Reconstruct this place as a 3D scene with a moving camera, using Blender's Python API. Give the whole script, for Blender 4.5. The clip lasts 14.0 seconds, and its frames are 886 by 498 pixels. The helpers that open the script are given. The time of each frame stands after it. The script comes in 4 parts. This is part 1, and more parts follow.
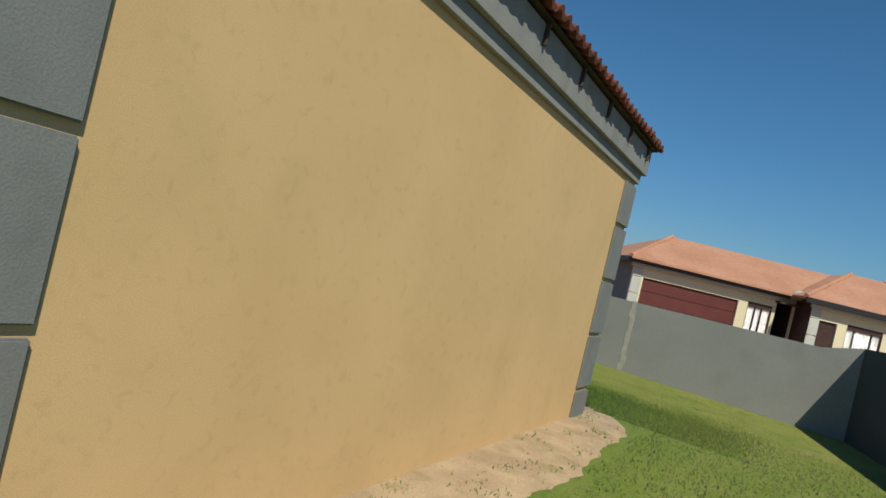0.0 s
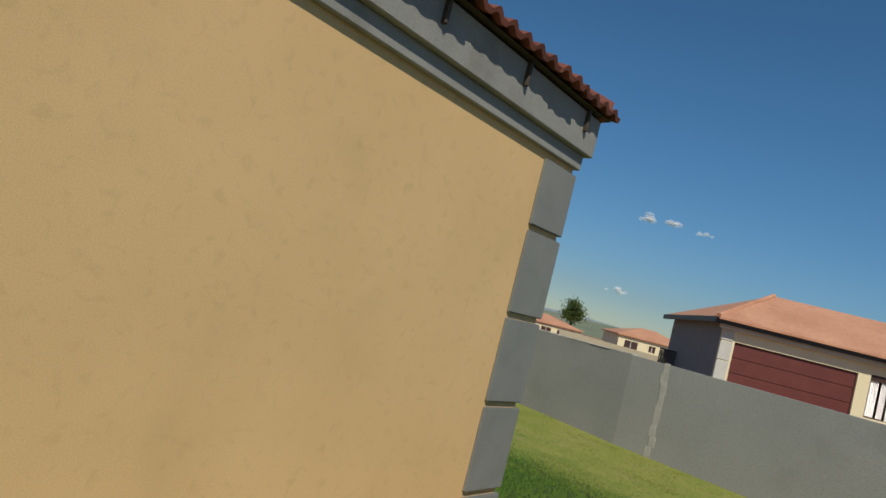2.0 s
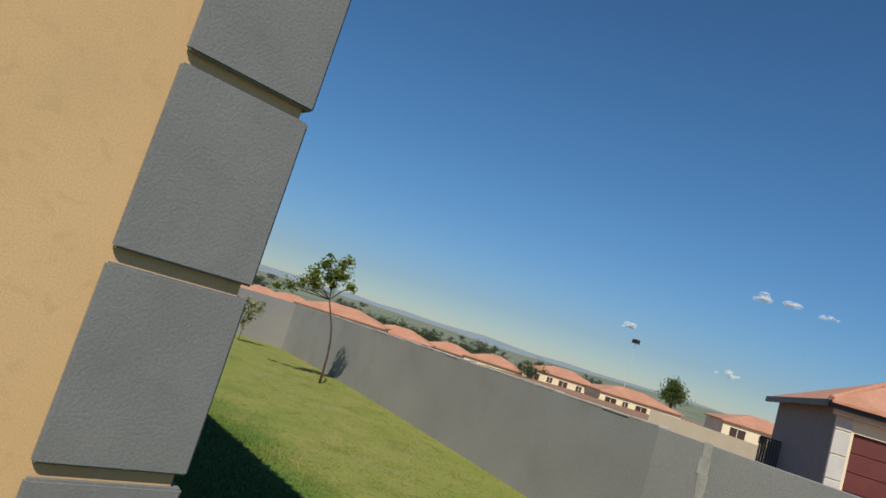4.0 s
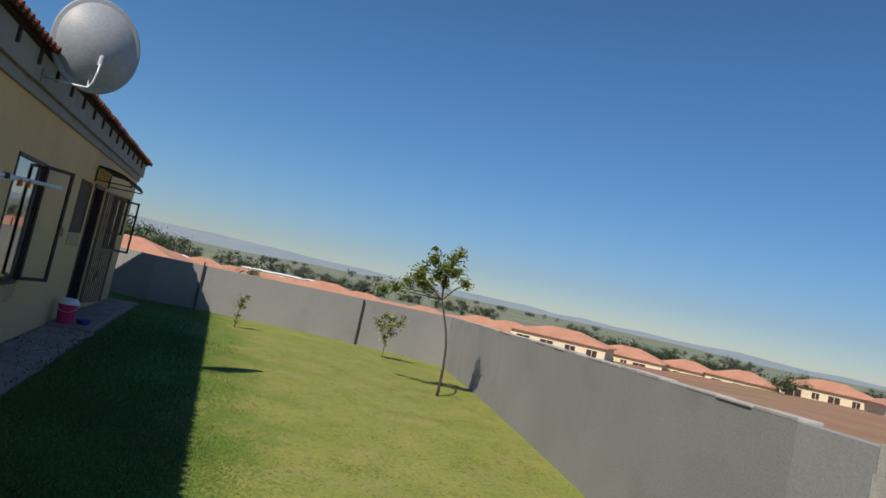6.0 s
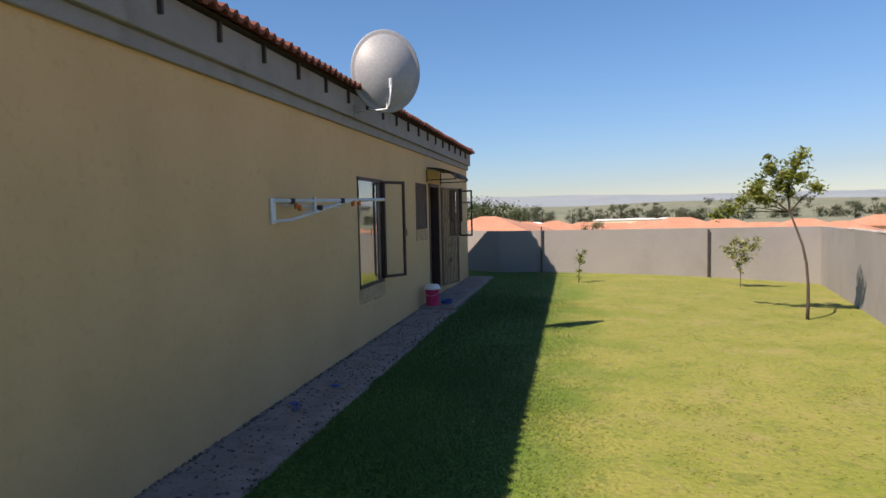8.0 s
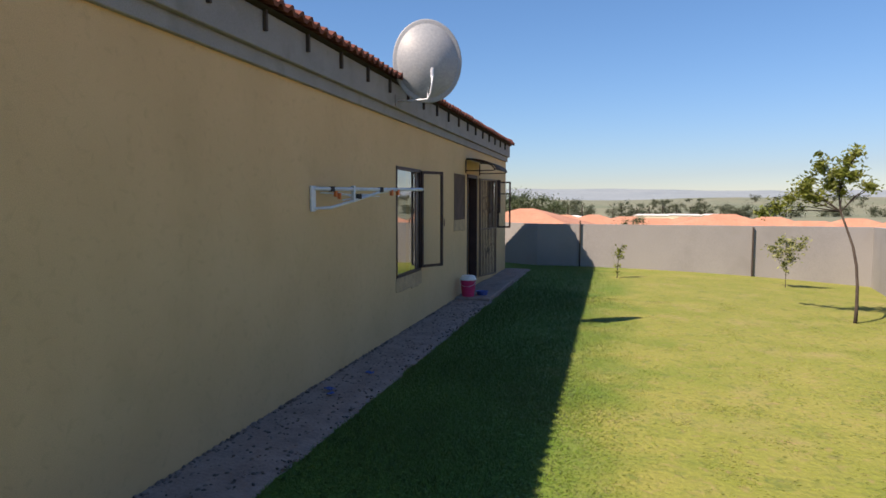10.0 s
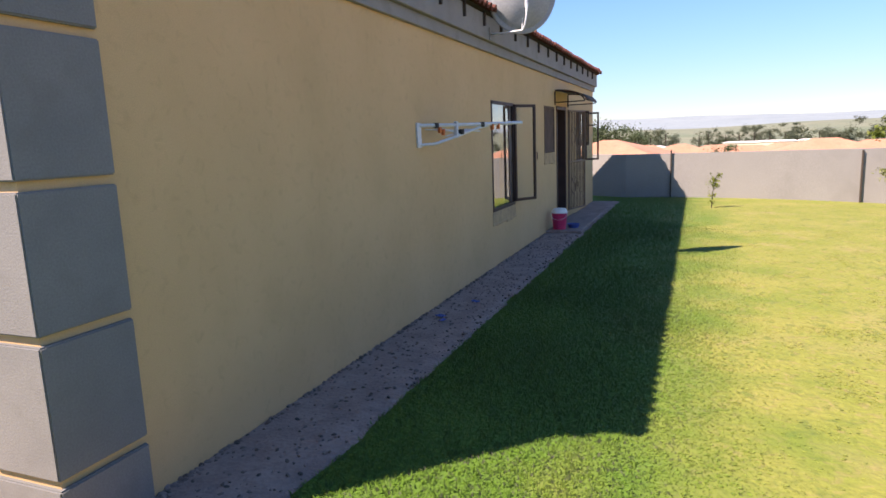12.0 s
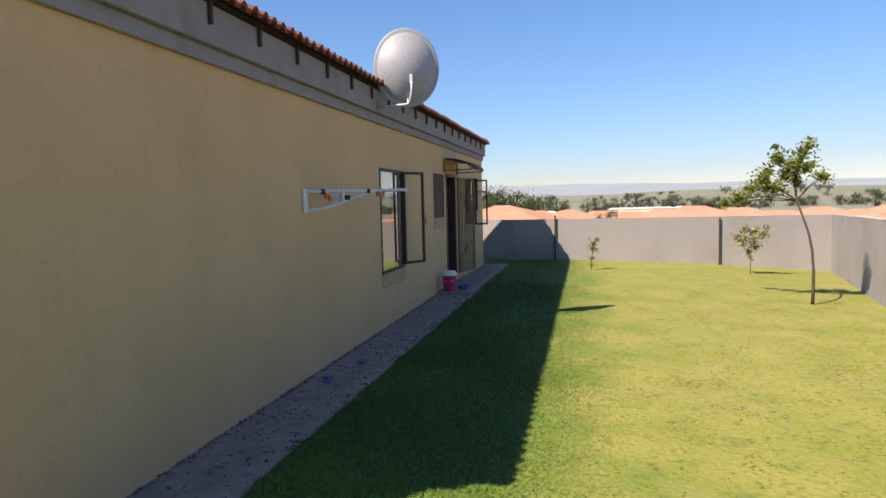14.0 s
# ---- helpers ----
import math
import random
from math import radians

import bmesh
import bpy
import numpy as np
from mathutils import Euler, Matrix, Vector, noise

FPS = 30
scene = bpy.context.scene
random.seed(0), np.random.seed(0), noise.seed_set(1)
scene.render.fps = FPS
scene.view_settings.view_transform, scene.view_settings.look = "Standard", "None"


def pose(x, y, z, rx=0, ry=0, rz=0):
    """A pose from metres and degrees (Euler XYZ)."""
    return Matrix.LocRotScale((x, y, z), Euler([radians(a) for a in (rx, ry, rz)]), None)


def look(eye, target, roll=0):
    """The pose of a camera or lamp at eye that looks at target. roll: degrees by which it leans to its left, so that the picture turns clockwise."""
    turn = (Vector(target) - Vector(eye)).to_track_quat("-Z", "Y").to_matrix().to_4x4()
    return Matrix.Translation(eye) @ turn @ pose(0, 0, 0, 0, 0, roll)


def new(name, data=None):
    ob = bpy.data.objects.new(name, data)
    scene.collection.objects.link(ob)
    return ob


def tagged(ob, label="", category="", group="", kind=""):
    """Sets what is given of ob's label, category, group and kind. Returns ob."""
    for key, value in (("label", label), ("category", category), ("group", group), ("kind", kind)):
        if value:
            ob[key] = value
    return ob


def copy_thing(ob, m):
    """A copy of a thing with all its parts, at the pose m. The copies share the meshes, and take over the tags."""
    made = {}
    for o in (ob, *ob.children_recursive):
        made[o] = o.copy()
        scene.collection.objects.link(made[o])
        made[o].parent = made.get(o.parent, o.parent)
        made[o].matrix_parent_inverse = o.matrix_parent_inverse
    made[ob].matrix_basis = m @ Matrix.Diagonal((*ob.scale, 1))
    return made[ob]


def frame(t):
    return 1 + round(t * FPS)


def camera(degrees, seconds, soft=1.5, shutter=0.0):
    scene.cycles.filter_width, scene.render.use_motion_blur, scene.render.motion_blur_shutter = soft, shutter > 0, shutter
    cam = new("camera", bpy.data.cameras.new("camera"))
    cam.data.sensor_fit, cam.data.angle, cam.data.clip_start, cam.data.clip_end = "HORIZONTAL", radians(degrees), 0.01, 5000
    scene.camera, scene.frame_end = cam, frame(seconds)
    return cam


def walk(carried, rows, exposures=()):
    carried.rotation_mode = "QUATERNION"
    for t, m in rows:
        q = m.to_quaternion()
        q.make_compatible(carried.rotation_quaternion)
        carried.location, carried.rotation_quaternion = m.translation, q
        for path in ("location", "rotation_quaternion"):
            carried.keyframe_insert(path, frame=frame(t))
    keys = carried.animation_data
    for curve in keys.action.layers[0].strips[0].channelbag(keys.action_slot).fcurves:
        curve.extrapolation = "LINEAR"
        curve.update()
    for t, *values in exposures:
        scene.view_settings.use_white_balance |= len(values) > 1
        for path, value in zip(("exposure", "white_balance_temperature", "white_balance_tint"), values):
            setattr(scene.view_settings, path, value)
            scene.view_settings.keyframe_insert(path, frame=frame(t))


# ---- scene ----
cam = camera(69.9, 14.0, 1.6)

EXPOSURES = [(0.0, -0.20, 7000, 0), (2.0, -0.32, 7200, 4), (4.3, -0.08, 7000, 10), (5.5, -0.03, 7000, 12), (6.5, 0.05, 7200, 17), (7.2, 0.49, 7900, 22), (9.3, 0.60, 7950, 24), (10.5, 0.76, 7950, 25), (11.0, 0.98, 8150, 28), (11.7, 1.22, 7900, 29), (12.5, 1.19, 7800, 29), (14.0, 0.87, 7950, 26)]
PATH = [
    (0, (-7.034, -1.891, 1.433), (-5.305, -0.886, 1.436), 13.5),
    (0.5, (-6.247, -2.171, 1.46), (-4.506, -1.188, 1.485), 12.6),
    (1, (-5.447, -2.255, 1.518), (-3.745, -1.209, 1.594), 17.2),
    (1.5, (-4.636, -2.339, 1.528), (-3.039, -1.138, 1.612), 16.5),
    (2, (-3.907, -2.351, 1.59), (-2.393, -1.05, 1.709), 14.3),
    (4.3, (-0.258, -1.881, 1.59), (0.952, -0.308, 1.837), 17.7),
    (4.5, (0.117, -1.828, 1.613), (1.305, -0.233, 1.825), 18.1),
    (5, (0.7, -1.478, 1.58), (1.746, 0.174, 2.0), 15.5),
    (5.5, (1.448, -1.535, 1.5), (2.198, 0.315, 1.63), 12.7),
    (6, (2.026, -1.275, 1.575), (2.672, 0.613, 1.725), 12.3),
    (6.5, (2.44, -1.37, 1.55), (2.572, 0.627, 1.546), 2.6),
    (7, (2.512, -1.35, 1.645), (2.175, 0.618, 1.526), -0.7),
    (9.3, (2.539, -1.334, 1.655), (2.112, 0.617, 1.535), -0.9),
    (9.5, (2.517, -1.326, 1.654), (2.059, 0.616, 1.52), 0.1),
    (10, (2.529, -1.348, 1.658), (2.018, 0.58, 1.511), 0.1),
    (10.5, (2.545, -1.356, 1.69), (1.981, 0.556, 1.528), 0.3),
    (11, (2.51, -1.368, 1.646), (1.727, 0.457, 1.412), -0.8),
    (11.5, (2.392, -1.495, 1.619), (1.584, 0.317, 1.369), -1.9),
    (12, (2.352, -1.617, 1.635), (1.616, 0.212, 1.298), -2.2),
    (12.5, (2.458, -1.699, 1.652), (1.789, 0.166, 1.379), -1.1),
    (13, (2.516, -1.762, 1.666), (1.968, 0.15, 1.453), -1.0),
    (13.5, (2.544, -1.762, 1.657), (2.065, 0.174, 1.503), -1.2),
    (14, (2.559, -1.775, 1.656), (2.119, 0.17, 1.505), -1.4),
]
walk(cam, [(t, look(eye, target, roll)) for t, eye, target, roll in PATH], EXPOSURES)

# ---- world and light ----
SUN_TO = Vector((-0.632, -0.632, 1.0)).normalized()      # towards the sun
world = bpy.data.worlds.new("world")
scene.world = world
world.use_nodes = True
wn = world.node_tree
sky = wn.nodes.new("ShaderNodeTexSky")
sky.sky_type, sky.sun_disc = "NISHITA", False
sky.sun_elevation = math.asin(SUN_TO.z)
sky.sun_rotation = math.atan2(SUN_TO.x, SUN_TO.y)
sky.altitude, sky.air_density, sky.dust_density, sky.ozone_density = 1500, 1.1, 0.3, 4.5
hue = wn.nodes.new("ShaderNodeHueSaturation")
hue.inputs["Saturation"].default_value = 1.05
tint = wn.nodes.new("ShaderNodeMix")
tint.data_type, tint.blend_type = "RGBA", "MULTIPLY"
tint.inputs["Factor"].default_value = 1.0
# haze: the bright sky low down is greyer than the blue overhead
grey, span = wn.nodes.new("ShaderNodeRGBToBW"), wn.nodes.new("ShaderNodeMapRange")
span.inputs[1].default_value, span.inputs[2].default_value = 2.0, 7.2
haze = wn.nodes.new("ShaderNodeMix"); haze.data_type = "RGBA"
haze.inputs["A"].default_value, haze.inputs["B"].default_value = (0.74, 1.045, 1.21, 1), (0.60, 0.67, 0.765, 1)
wn.links.new(sky.outputs[0], grey.inputs[0]); wn.links.new(grey.outputs[0], span.inputs[0])
wn.links.new(span.outputs[0], haze.inputs["Factor"]); wn.links.new(haze.outputs["Result"], tint.inputs["B"])
wn.links.new(sky.outputs[0], tint.inputs["A"])
wn.links.new(tint.outputs["Result"], hue.inputs["Color"])
wn.links.new(hue.outputs[0], wn.nodes["Background"].inputs[0])
wn.nodes["Background"].inputs[1].default_value = 0.095
sun = new("sun", bpy.data.lights.new("sun", "SUN"))
sun.data.energy, sun.data.angle, sun.data.color = 5.0, radians(0.53), (1.0, 0.94, 0.84)
sun.matrix_world = look(SUN_TO * 60, (0, 0, 0))

# ---- materials ----
def material(name, a, b, rough=0.8, scale=6.0, fine=90.0, bump=0.25, metal=0.0, stains=None, detail=6.0, island=0.0, depth=0.004):
    """Two-tone surface: broad mottling between a and b, a finer grain on top, and relief."""
    m = bpy.data.materials.new(name)
    m.use_nodes = True
    t = m.node_tree
    N, L = t.nodes, t.links.new
    p = N["Principled BSDF"]
    co = N.new("ShaderNodeTexCoord").outputs["Object"]
    n1 = N.new("ShaderNodeTexNoise"); n1.inputs["Scale"].default_value = scale; n1.inputs["Detail"].default_value = detail
    n2 = N.new("ShaderNodeTexNoise"); n2.inputs["Scale"].default_value = fine; n2.inputs["Detail"].default_value = 3
    L(co, n1.inputs["Vector"]); L(co, n2.inputs["Vector"])
    ramp = N.new("ShaderNodeMapRange"); ramp.inputs[1].default_value, ramp.inputs[2].default_value = 0.32, 0.68
    L(n1.outputs[0], ramp.inputs[0])
    mix = N.new("ShaderNodeMix"); mix.data_type = "RGBA"
    mix.inputs["A"].default_value, mix.inputs["B"].default_value = (*a, 1), (*b, 1)
    L(ramp.outputs[0], mix.inputs["Factor"])
    col = mix.outputs["Result"]
    grain = N.new("ShaderNodeMix"); grain.data_type, grain.blend_type = "RGBA", "MULTIPLY"
    grain.inputs["Factor"].default_value = 0.35
    gr = N.new("ShaderNodeMapRange"); gr.inputs[1].default_value, gr.inputs[2].default_value = 0.3, 0.7
    gr.inputs[3].default_value, gr.inputs[4].default_value = 0.65, 1.2
    L(n2.outputs[0], gr.inputs[0]); L(col, grain.inputs["A"]); L(gr.outputs[0], grain.inputs["B"])
    col = grain.outputs["Result"]
    for k, stains in enumerate(stains if stains and isinstance(stains[0][0], tuple) else [stains] if stains else []):
        n3 = N.new("ShaderNodeTexNoise"); n3.inputs["Scale"].default_value = stains[1]; n3.inputs["Detail"].default_value = 8
        L(co, n3.inputs["Vector"]); n3.inputs["Distortion"].default_value = 0.6 * k
        r3 = N.new("ShaderNodeMapRange"); r3.inputs[1].default_value, r3.inputs[2].default_value = 0.55, 0.72
        r3.inputs[4].default_value = stains[2]
        L(n3.outputs[0], r3.inputs[0])
        m3 = N.new("ShaderNodeMix"); m3.data_type = "RGBA"; m3.inputs["B"].default_value = (*stains[0], 1)
        L(r3.outputs[0], m3.inputs["Factor"]); L(col, m3.inputs["A"])
        col = m3.outputs["Result"]
    if island:
        g = N.new("ShaderNodeNewGeometry"); o = N.new("ShaderNodeObjectInfo")
        ad = N.new("ShaderNodeMath"); ad.operation = "ADD"; L(g.outputs["Random Per Island"], ad.inputs[0]); L(o.outputs["Random"], ad.inputs[1])
        fr = N.new("ShaderNodeMath"); fr.operation = "FRACT"; L(ad.outputs[0], fr.inputs[0])
        mr = N.new("ShaderNodeMapRange"); mr.inputs[3].default_value, mr.inputs[4].default_value = 1 - island, 1 + island
        L(fr.outputs[0], mr.inputs[0])
        mm = N.new("ShaderNodeMix"); mm.data_type, mm.blend_type = "RGBA", "MULTIPLY"; mm.inputs["Factor"].default_value = 1
        L(col, mm.inputs["A"]); L(mr.outputs[0], mm.inputs["B"])
        col = mm.outputs["Result"]
    L(col, p.inputs["Base Color"])
    p.inputs["Roughness"].default_value, p.inputs["Metallic"].default_value = rough, metal
    if bump:
        bp = N.new("ShaderNodeBump"); bp.inputs["Strength"].default_value, bp.inputs["Distance"].default_value = bump, depth
        L(n2.outputs[0], bp.inputs["Height"]); L(bp.outputs[0], p.inputs["Normal"])
    return m

def leafy(name, a, b, scale=3.0, vary=0.35):
    """Foliage: two greens that vary leaf by leaf, some light passing through."""
    m = material(name, a, b, rough=0.55, scale=scale, fine=40, bump=0.0, island=vary)
    m.node_tree.nodes["Principled BSDF"].inputs["Transmission Weight"].default_value = 0.0
    t = m.node_tree
    p = t.nodes["Principled BSDF"]
    tr = t.nodes.new("ShaderNodeBsdfTranslucent")
    src = p.inputs["Base Color"].links[0].from_socket
    t.links.new(src, tr.inputs["Color"])
    mx = t.nodes.new("ShaderNodeMixShader"); mx.inputs[0].default_value = 0.45
    t.links.new(p.outputs[0], mx.inputs[1]); t.links.new(tr.outputs[0], mx.inputs[2])
    t.links.new(mx.outputs[0], t.nodes["Material Output"].inputs["Surface"])
    return m

CREAM = material("cream_plaster", (0.592, 0.398, 0.202), (0.644, 0.437, 0.229), 0.9, 1.3, 190, 0.16, stains=(((0.46, 0.32, 0.16), 2.2, 0.25), ((0.40, 0.275, 0.135), 15.0, 0.28)))
GREY = material("grey_paint", (0.165, 0.174, 0.178), (0.195, 0.204, 0.206), 0.85, 3, 110, 0.45, stains=((0.135, 0.135, 0.13), 5, 0.4))
BAND = material("grey_eave_paint", (0.228, 0.228, 0.228), (0.265, 0.265, 0.262), 0.85, 4, 110, 0.4, stains=((0.14, 0.135, 0.12), 3, 0.5))
WALLGREY = material("boundary_plaster", (0.242, 0.244, 0.243), (0.28, 0.282, 0.28), 0.92, 0.8, 60, 0.5, stains=((0.20, 0.20, 0.195), 1.4, 0.5))
# boundary grey with the south wall's shade put in; gate slats reuse it
SHADEGREY = material("shade_darkened_grey", (0.055, 0.058, 0.06), (0.075, 0.078, 0.08), 0.9, 0.8, 60, 0.5, stains=((0.065, 0.067, 0.07), 1.4, 0.5))
MORTAR = material("pale_mortar", (0.31, 0.30, 0.28), (0.41, 0.395, 0.37), 0.95, 8, 80, 0.5)
TILE = material("terracotta_tile", (0.105, 0.030, 0.023), (0.18, 0.054, 0.036), 0.85, 3, 50, 0.3, stains=((0.10, 0.04, 0.03), 4, 0.6), island=0.22)
TIMBER = material("dark_timber", (0.035, 0.028, 0.024), (0.06, 0.045, 0.035), 0.8, 10, 60, 0.3)
FRAME = material("brown_window_paint", (0.036, 0.014, 0.012), (0.062, 0.027, 0.021), 0.6, 6, 60, 0.15)
STEEL = material("galvanised_steel", (0.55, 0.60, 0.66), (0.68, 0.73, 0.78), 0.45, 12, 80, 0.1, metal=0.2)
DISHPAINT = material("light_grey_dish_paint", (0.265, 0.30, 0.325), (0.305, 0.34, 0.365), 0.5, 5, 40, 0.05, stains=((0.24, 0.27, 0.29), 6, 0.2))
WHITE = material("white_plastic", (0.75, 0.74, 0.72), (0.82, 0.81, 0.79), 0.4, 8, 50, 0.05)
RED = material("red_plastic", (0.62, 0.025, 0.11), (0.70, 0.04, 0.15), 0.4, 8, 50, 0.05)
BLUE = material("blue_plastic", (0.03, 0.08, 0.30), (0.05, 0.11, 0.36), 0.5, 8, 50, 0.1)
ORANGE = material("orange_plastic", (0.70, 0.16, 0.03), (0.75, 0.2, 0.05), 0.5, 8, 50, 0.05)
BLACK = material("black_plastic", (0.012, 0.012, 0.014), (0.02, 0.02, 0.022), 0.5, 8, 50, 0.05)
GATE = material("brown_gate_paint", (0.15, 0.090, 0.062), (0.22, 0.135, 0.095), 0.6, 6, 60, 0.2)
PANEL = material("faded_brown_paint", (0.085, 0.05, 0.036), (0.125, 0.075, 0.055), 0.9, 5, 60, 0.3)
PALEGREY = material("pale_grey_paint", (0.46, 0.46, 0.44), (0.52, 0.52, 0.50), 0.85, 2, 40, 0.2)
SILL = material("bare_plaster", (0.42, 0.29, 0.165), (0.53, 0.365, 0.20), 0.95, 7, 60, 0.6, stains=((0.20, 0.145, 0.105), 9, 0.7))
CURTAIN = material("grey_brown_curtain", (0.36, 0.28, 0.24), (0.46, 0.37, 0.32), 0.95, 5, 120, 0.3)
INTERIOR = material("interior_plaster", (0.45, 0.40, 0.34), (0.5, 0.45, 0.38), 0.9, 2, 60, 0.2)
APRON = material("rough_concrete", (0.25, 0.175, 0.150), (0.36, 0.258, 0.215), 0.95, 4, 38, 0.9, stains=((0.16, 0.115, 0.10), 9, 0.6), depth=0.015)
RUBBLE = material("dark_rubble", (0.13, 0.095, 0.082), (0.27, 0.20, 0.17), 0.95, 20, 60, 0.6, island=0.6)
SAND = material("sandy_soil", (0.37, 0.265, 0.17), (0.50, 0.37, 0.245), 0.98, 3, 60, 0.8, stains=((0.22, 0.20, 0.07), 5, 0.55), depth=0.01)
SOIL = material("lawn_thatch", (0.166, 0.208, 0.030), (0.232, 0.240, 0.054), 0.98, 1.3, 22, 0.6, stains=(((0.275, 0.238, 0.10), 1.5, 0.6), ((0.26, 0.19, 0.10), 11.0, 0.55), ((0.085, 0.13, 0.025), 7.0, 0.75)), depth=0.02)
GRASS = leafy("lawn_grass", (0.20, 0.265, 0.036), (0.292, 0.302, 0.070), 1.1, 0.19)
GRASS.node_tree.nodes["Mix Shader"].inputs[0].default_value = 0.18
up = GRASS.node_tree.nodes.new("ShaderNodeCombineXYZ"); up.inputs[2].default_value = 1.0      # turf catches light like the ground under it
GRASS.node_tree.links.new(up.outputs[0], GRASS.node_tree.nodes["Principled BSDF"].inputs["Normal"])
def lush(m, green):
    """Greener, denser grass by the house, where the ground stays moist, giving way raggedly to dry yellow lawn."""
    t = m.node_tree
    N, L = t.nodes, t.links.new
    co = N.new("ShaderNodeTexCoord").outputs["Object"]
    xyz = N.new("ShaderNodeSeparateXYZ"); L(co, xyz.inputs[0])
    n = N.new("ShaderNodeTexNoise"); n.inputs["Scale"].default_value = 1.3; n.inputs["Detail"].default_value = 5; L(co, n.inputs["Vector"])
    w = N.new("ShaderNodeMath"); w.operation, w.inputs[1].default_value = "MULTIPLY_ADD", 2.4
    L(n.outputs[0], w.inputs[0]); L(xyz.outputs[0], w.inputs[2])
    a = N.new("ShaderNodeMapRange"); a.inputs[1].default_value, a.inputs[2].default_value, a.inputs[3].default_value, a.inputs[4].default_value = 2.9, 4.3, 1.0, 0.0
    L(w.outputs[0], a.inputs[0])
    k = N.new("ShaderNodeMapRange"); k.inputs[1].default_value, k.inputs[2].default_value, k.inputs[3].default_value, k.inputs[4].default_value = -1.3, 0.7, 0.25, 1.0
    L(xyz.outputs[1], k.inputs[0])
    mxm = N.new("ShaderNodeMath"); mxm.operation = "MULTIPLY"; L(a.outputs[0], mxm.inputs[0]); L(k.outputs[0], mxm.inputs[1])
    src = N["Principled BSDF"].inputs["Base Color"].links[0].from_socket
    mix = N.new("ShaderNodeMix"); mix.data_type = "RGBA"; mix.inputs["B"].default_value = (*green, 1)
    L(src, mix.inputs["A"]); L(mxm.outputs[0], mix.inputs["Factor"])
    for link in list(src.links):
        if link.to_node != mix:
            L(mix.outputs["Result"], link.to_socket)
lush(SOIL, (0.066, 0.148, 0.014))
lush(GRASS, (0.105, 0.225, 0.022))
VELD = material("dry_grassland", (0.25, 0.125, 0.075), (0.30, 0.18, 0.105), 0.98, 0.09, 1.2, 0.3, stains=((0.15, 0.18, 0.045), 0.12, 0.9), depth=0.3)
BARK = material("bark", (0.035, 0.027, 0.022), (0.07, 0.055, 0.045), 0.95, 14, 70, 0.8)
LEAF = leafy("young_leaves", (0.13, 0.18, 0.03), (0.25, 0.28, 0.06))
ROUNDLEAF = leafy("bushy_leaves", (0.075, 0.12, 0.03), (0.12, 0.17, 0.045))
PALELEAF = leafy("pale_leaves", (0.20, 0.24, 0.09), (0.33, 0.35, 0.16))
DARKLEAF = leafy("dark_leaves", (0.058, 0.098, 0.042), (0.10, 0.142, 0.066), 1.0)
MAROON = material("maroon_garage_door", (0.105, 0.022, 0.02), (0.13, 0.03, 0.026), 0.5, 2, 30, 0.1)
NBCREAM = material("pale_cream_plaster", (0.68, 0.60, 0.42), (0.74, 0.66, 0.48), 0.9, 1, 40, 0.3)
LACE = material("white_lace_curtain", (0.66, 0.63, 0.68), (0.8, 0.78, 0.82), 0.9, 6, 60, 0.3)
# distance haze is mixed into these leaf, hill and farmland base colours
FARLEAF = leafy("haze_paled_leaves", (0.085, 0.108, 0.062), (0.125, 0.145, 0.09), 1.0)
HILL = material("haze_tinted_hills", (0.20, 0.258, 0.29), (0.24, 0.295, 0.32), 1.0, 0.004, 0.03, 0.0)
FARM = material("haze_tinted_farmland", (0.12, 0.16, 0.10), (0.21, 0.215, 0.15), 1.0, 0.012, 0.12, 0.0, stains=((0.09, 0.12, 0.09), 0.02, 0.8))
CLOUD = material("cloud_white", (0.9, 0.9, 0.92), (0.95, 0.95, 0.96), 1.0, 0.02, 0.1, 0.0)
ct = CLOUD.node_tree
cm, ctr = ct.nodes.new("ShaderNodeMixShader"), ct.nodes.new("ShaderNodeBsdfTransparent")
cm.inputs[0].default_value = 0.80
ct.links.new(ct.nodes["Principled BSDF"].outputs[0], cm.inputs[1]); ct.links.new(ctr.outputs[0], cm.inputs[2])
ct.links.new(cm.outputs[0], ct.nodes["Material Output"].inputs["Surface"])

GLASS = bpy.data.materials.new("window_glass")
GLASS.use_nodes = True
gp = GLASS.node_tree.nodes["Principled BSDF"]
gp.inputs["Base Color"].default_value = (0.85, 0.9, 0.9, 1)
gp.inputs["Roughness"].default_value, gp.inputs["Transmission Weight"].default_value, gp.inputs["IOR"].default_value = 0.01, 1.0, 2.7
CLEAR = GLASS.copy()
CLEAR.name = "clear_glass"
CLEAR.node_tree.nodes["Principled BSDF"].inputs["IOR"].default_value = 1.15
CLEAR.node_tree.nodes["Principled BSDF"].inputs["Base Color"].default_value = (0.95, 0.96, 0.96, 1)

# ---- mesh helpers ----
def box(bm, lo, hi, bevel=0.0, m=None):
    r = bmesh.ops.create_cube(bm, size=1)
    v = r["verts"]
    c, s = [(a + b) / 2 for a, b in zip(lo, hi)], [b - a for a, b in zip(lo, hi)]
    bmesh.ops.transform(bm, verts=v, matrix=Matrix.LocRotScale(c, None, s))
    if bevel:
        e = list({e for x in v for e in x.link_edges})
        v = list({x for f in bmesh.ops.bevel(bm, geom=e, offset=bevel, segments=1, affect="EDGES")["faces"] for x in f.verts} | {x for x in v if x.is_valid})
    if m is not None:
        bmesh.ops.transform(bm, verts=[x for x in v if x.is_valid], matrix=m)
    return bm

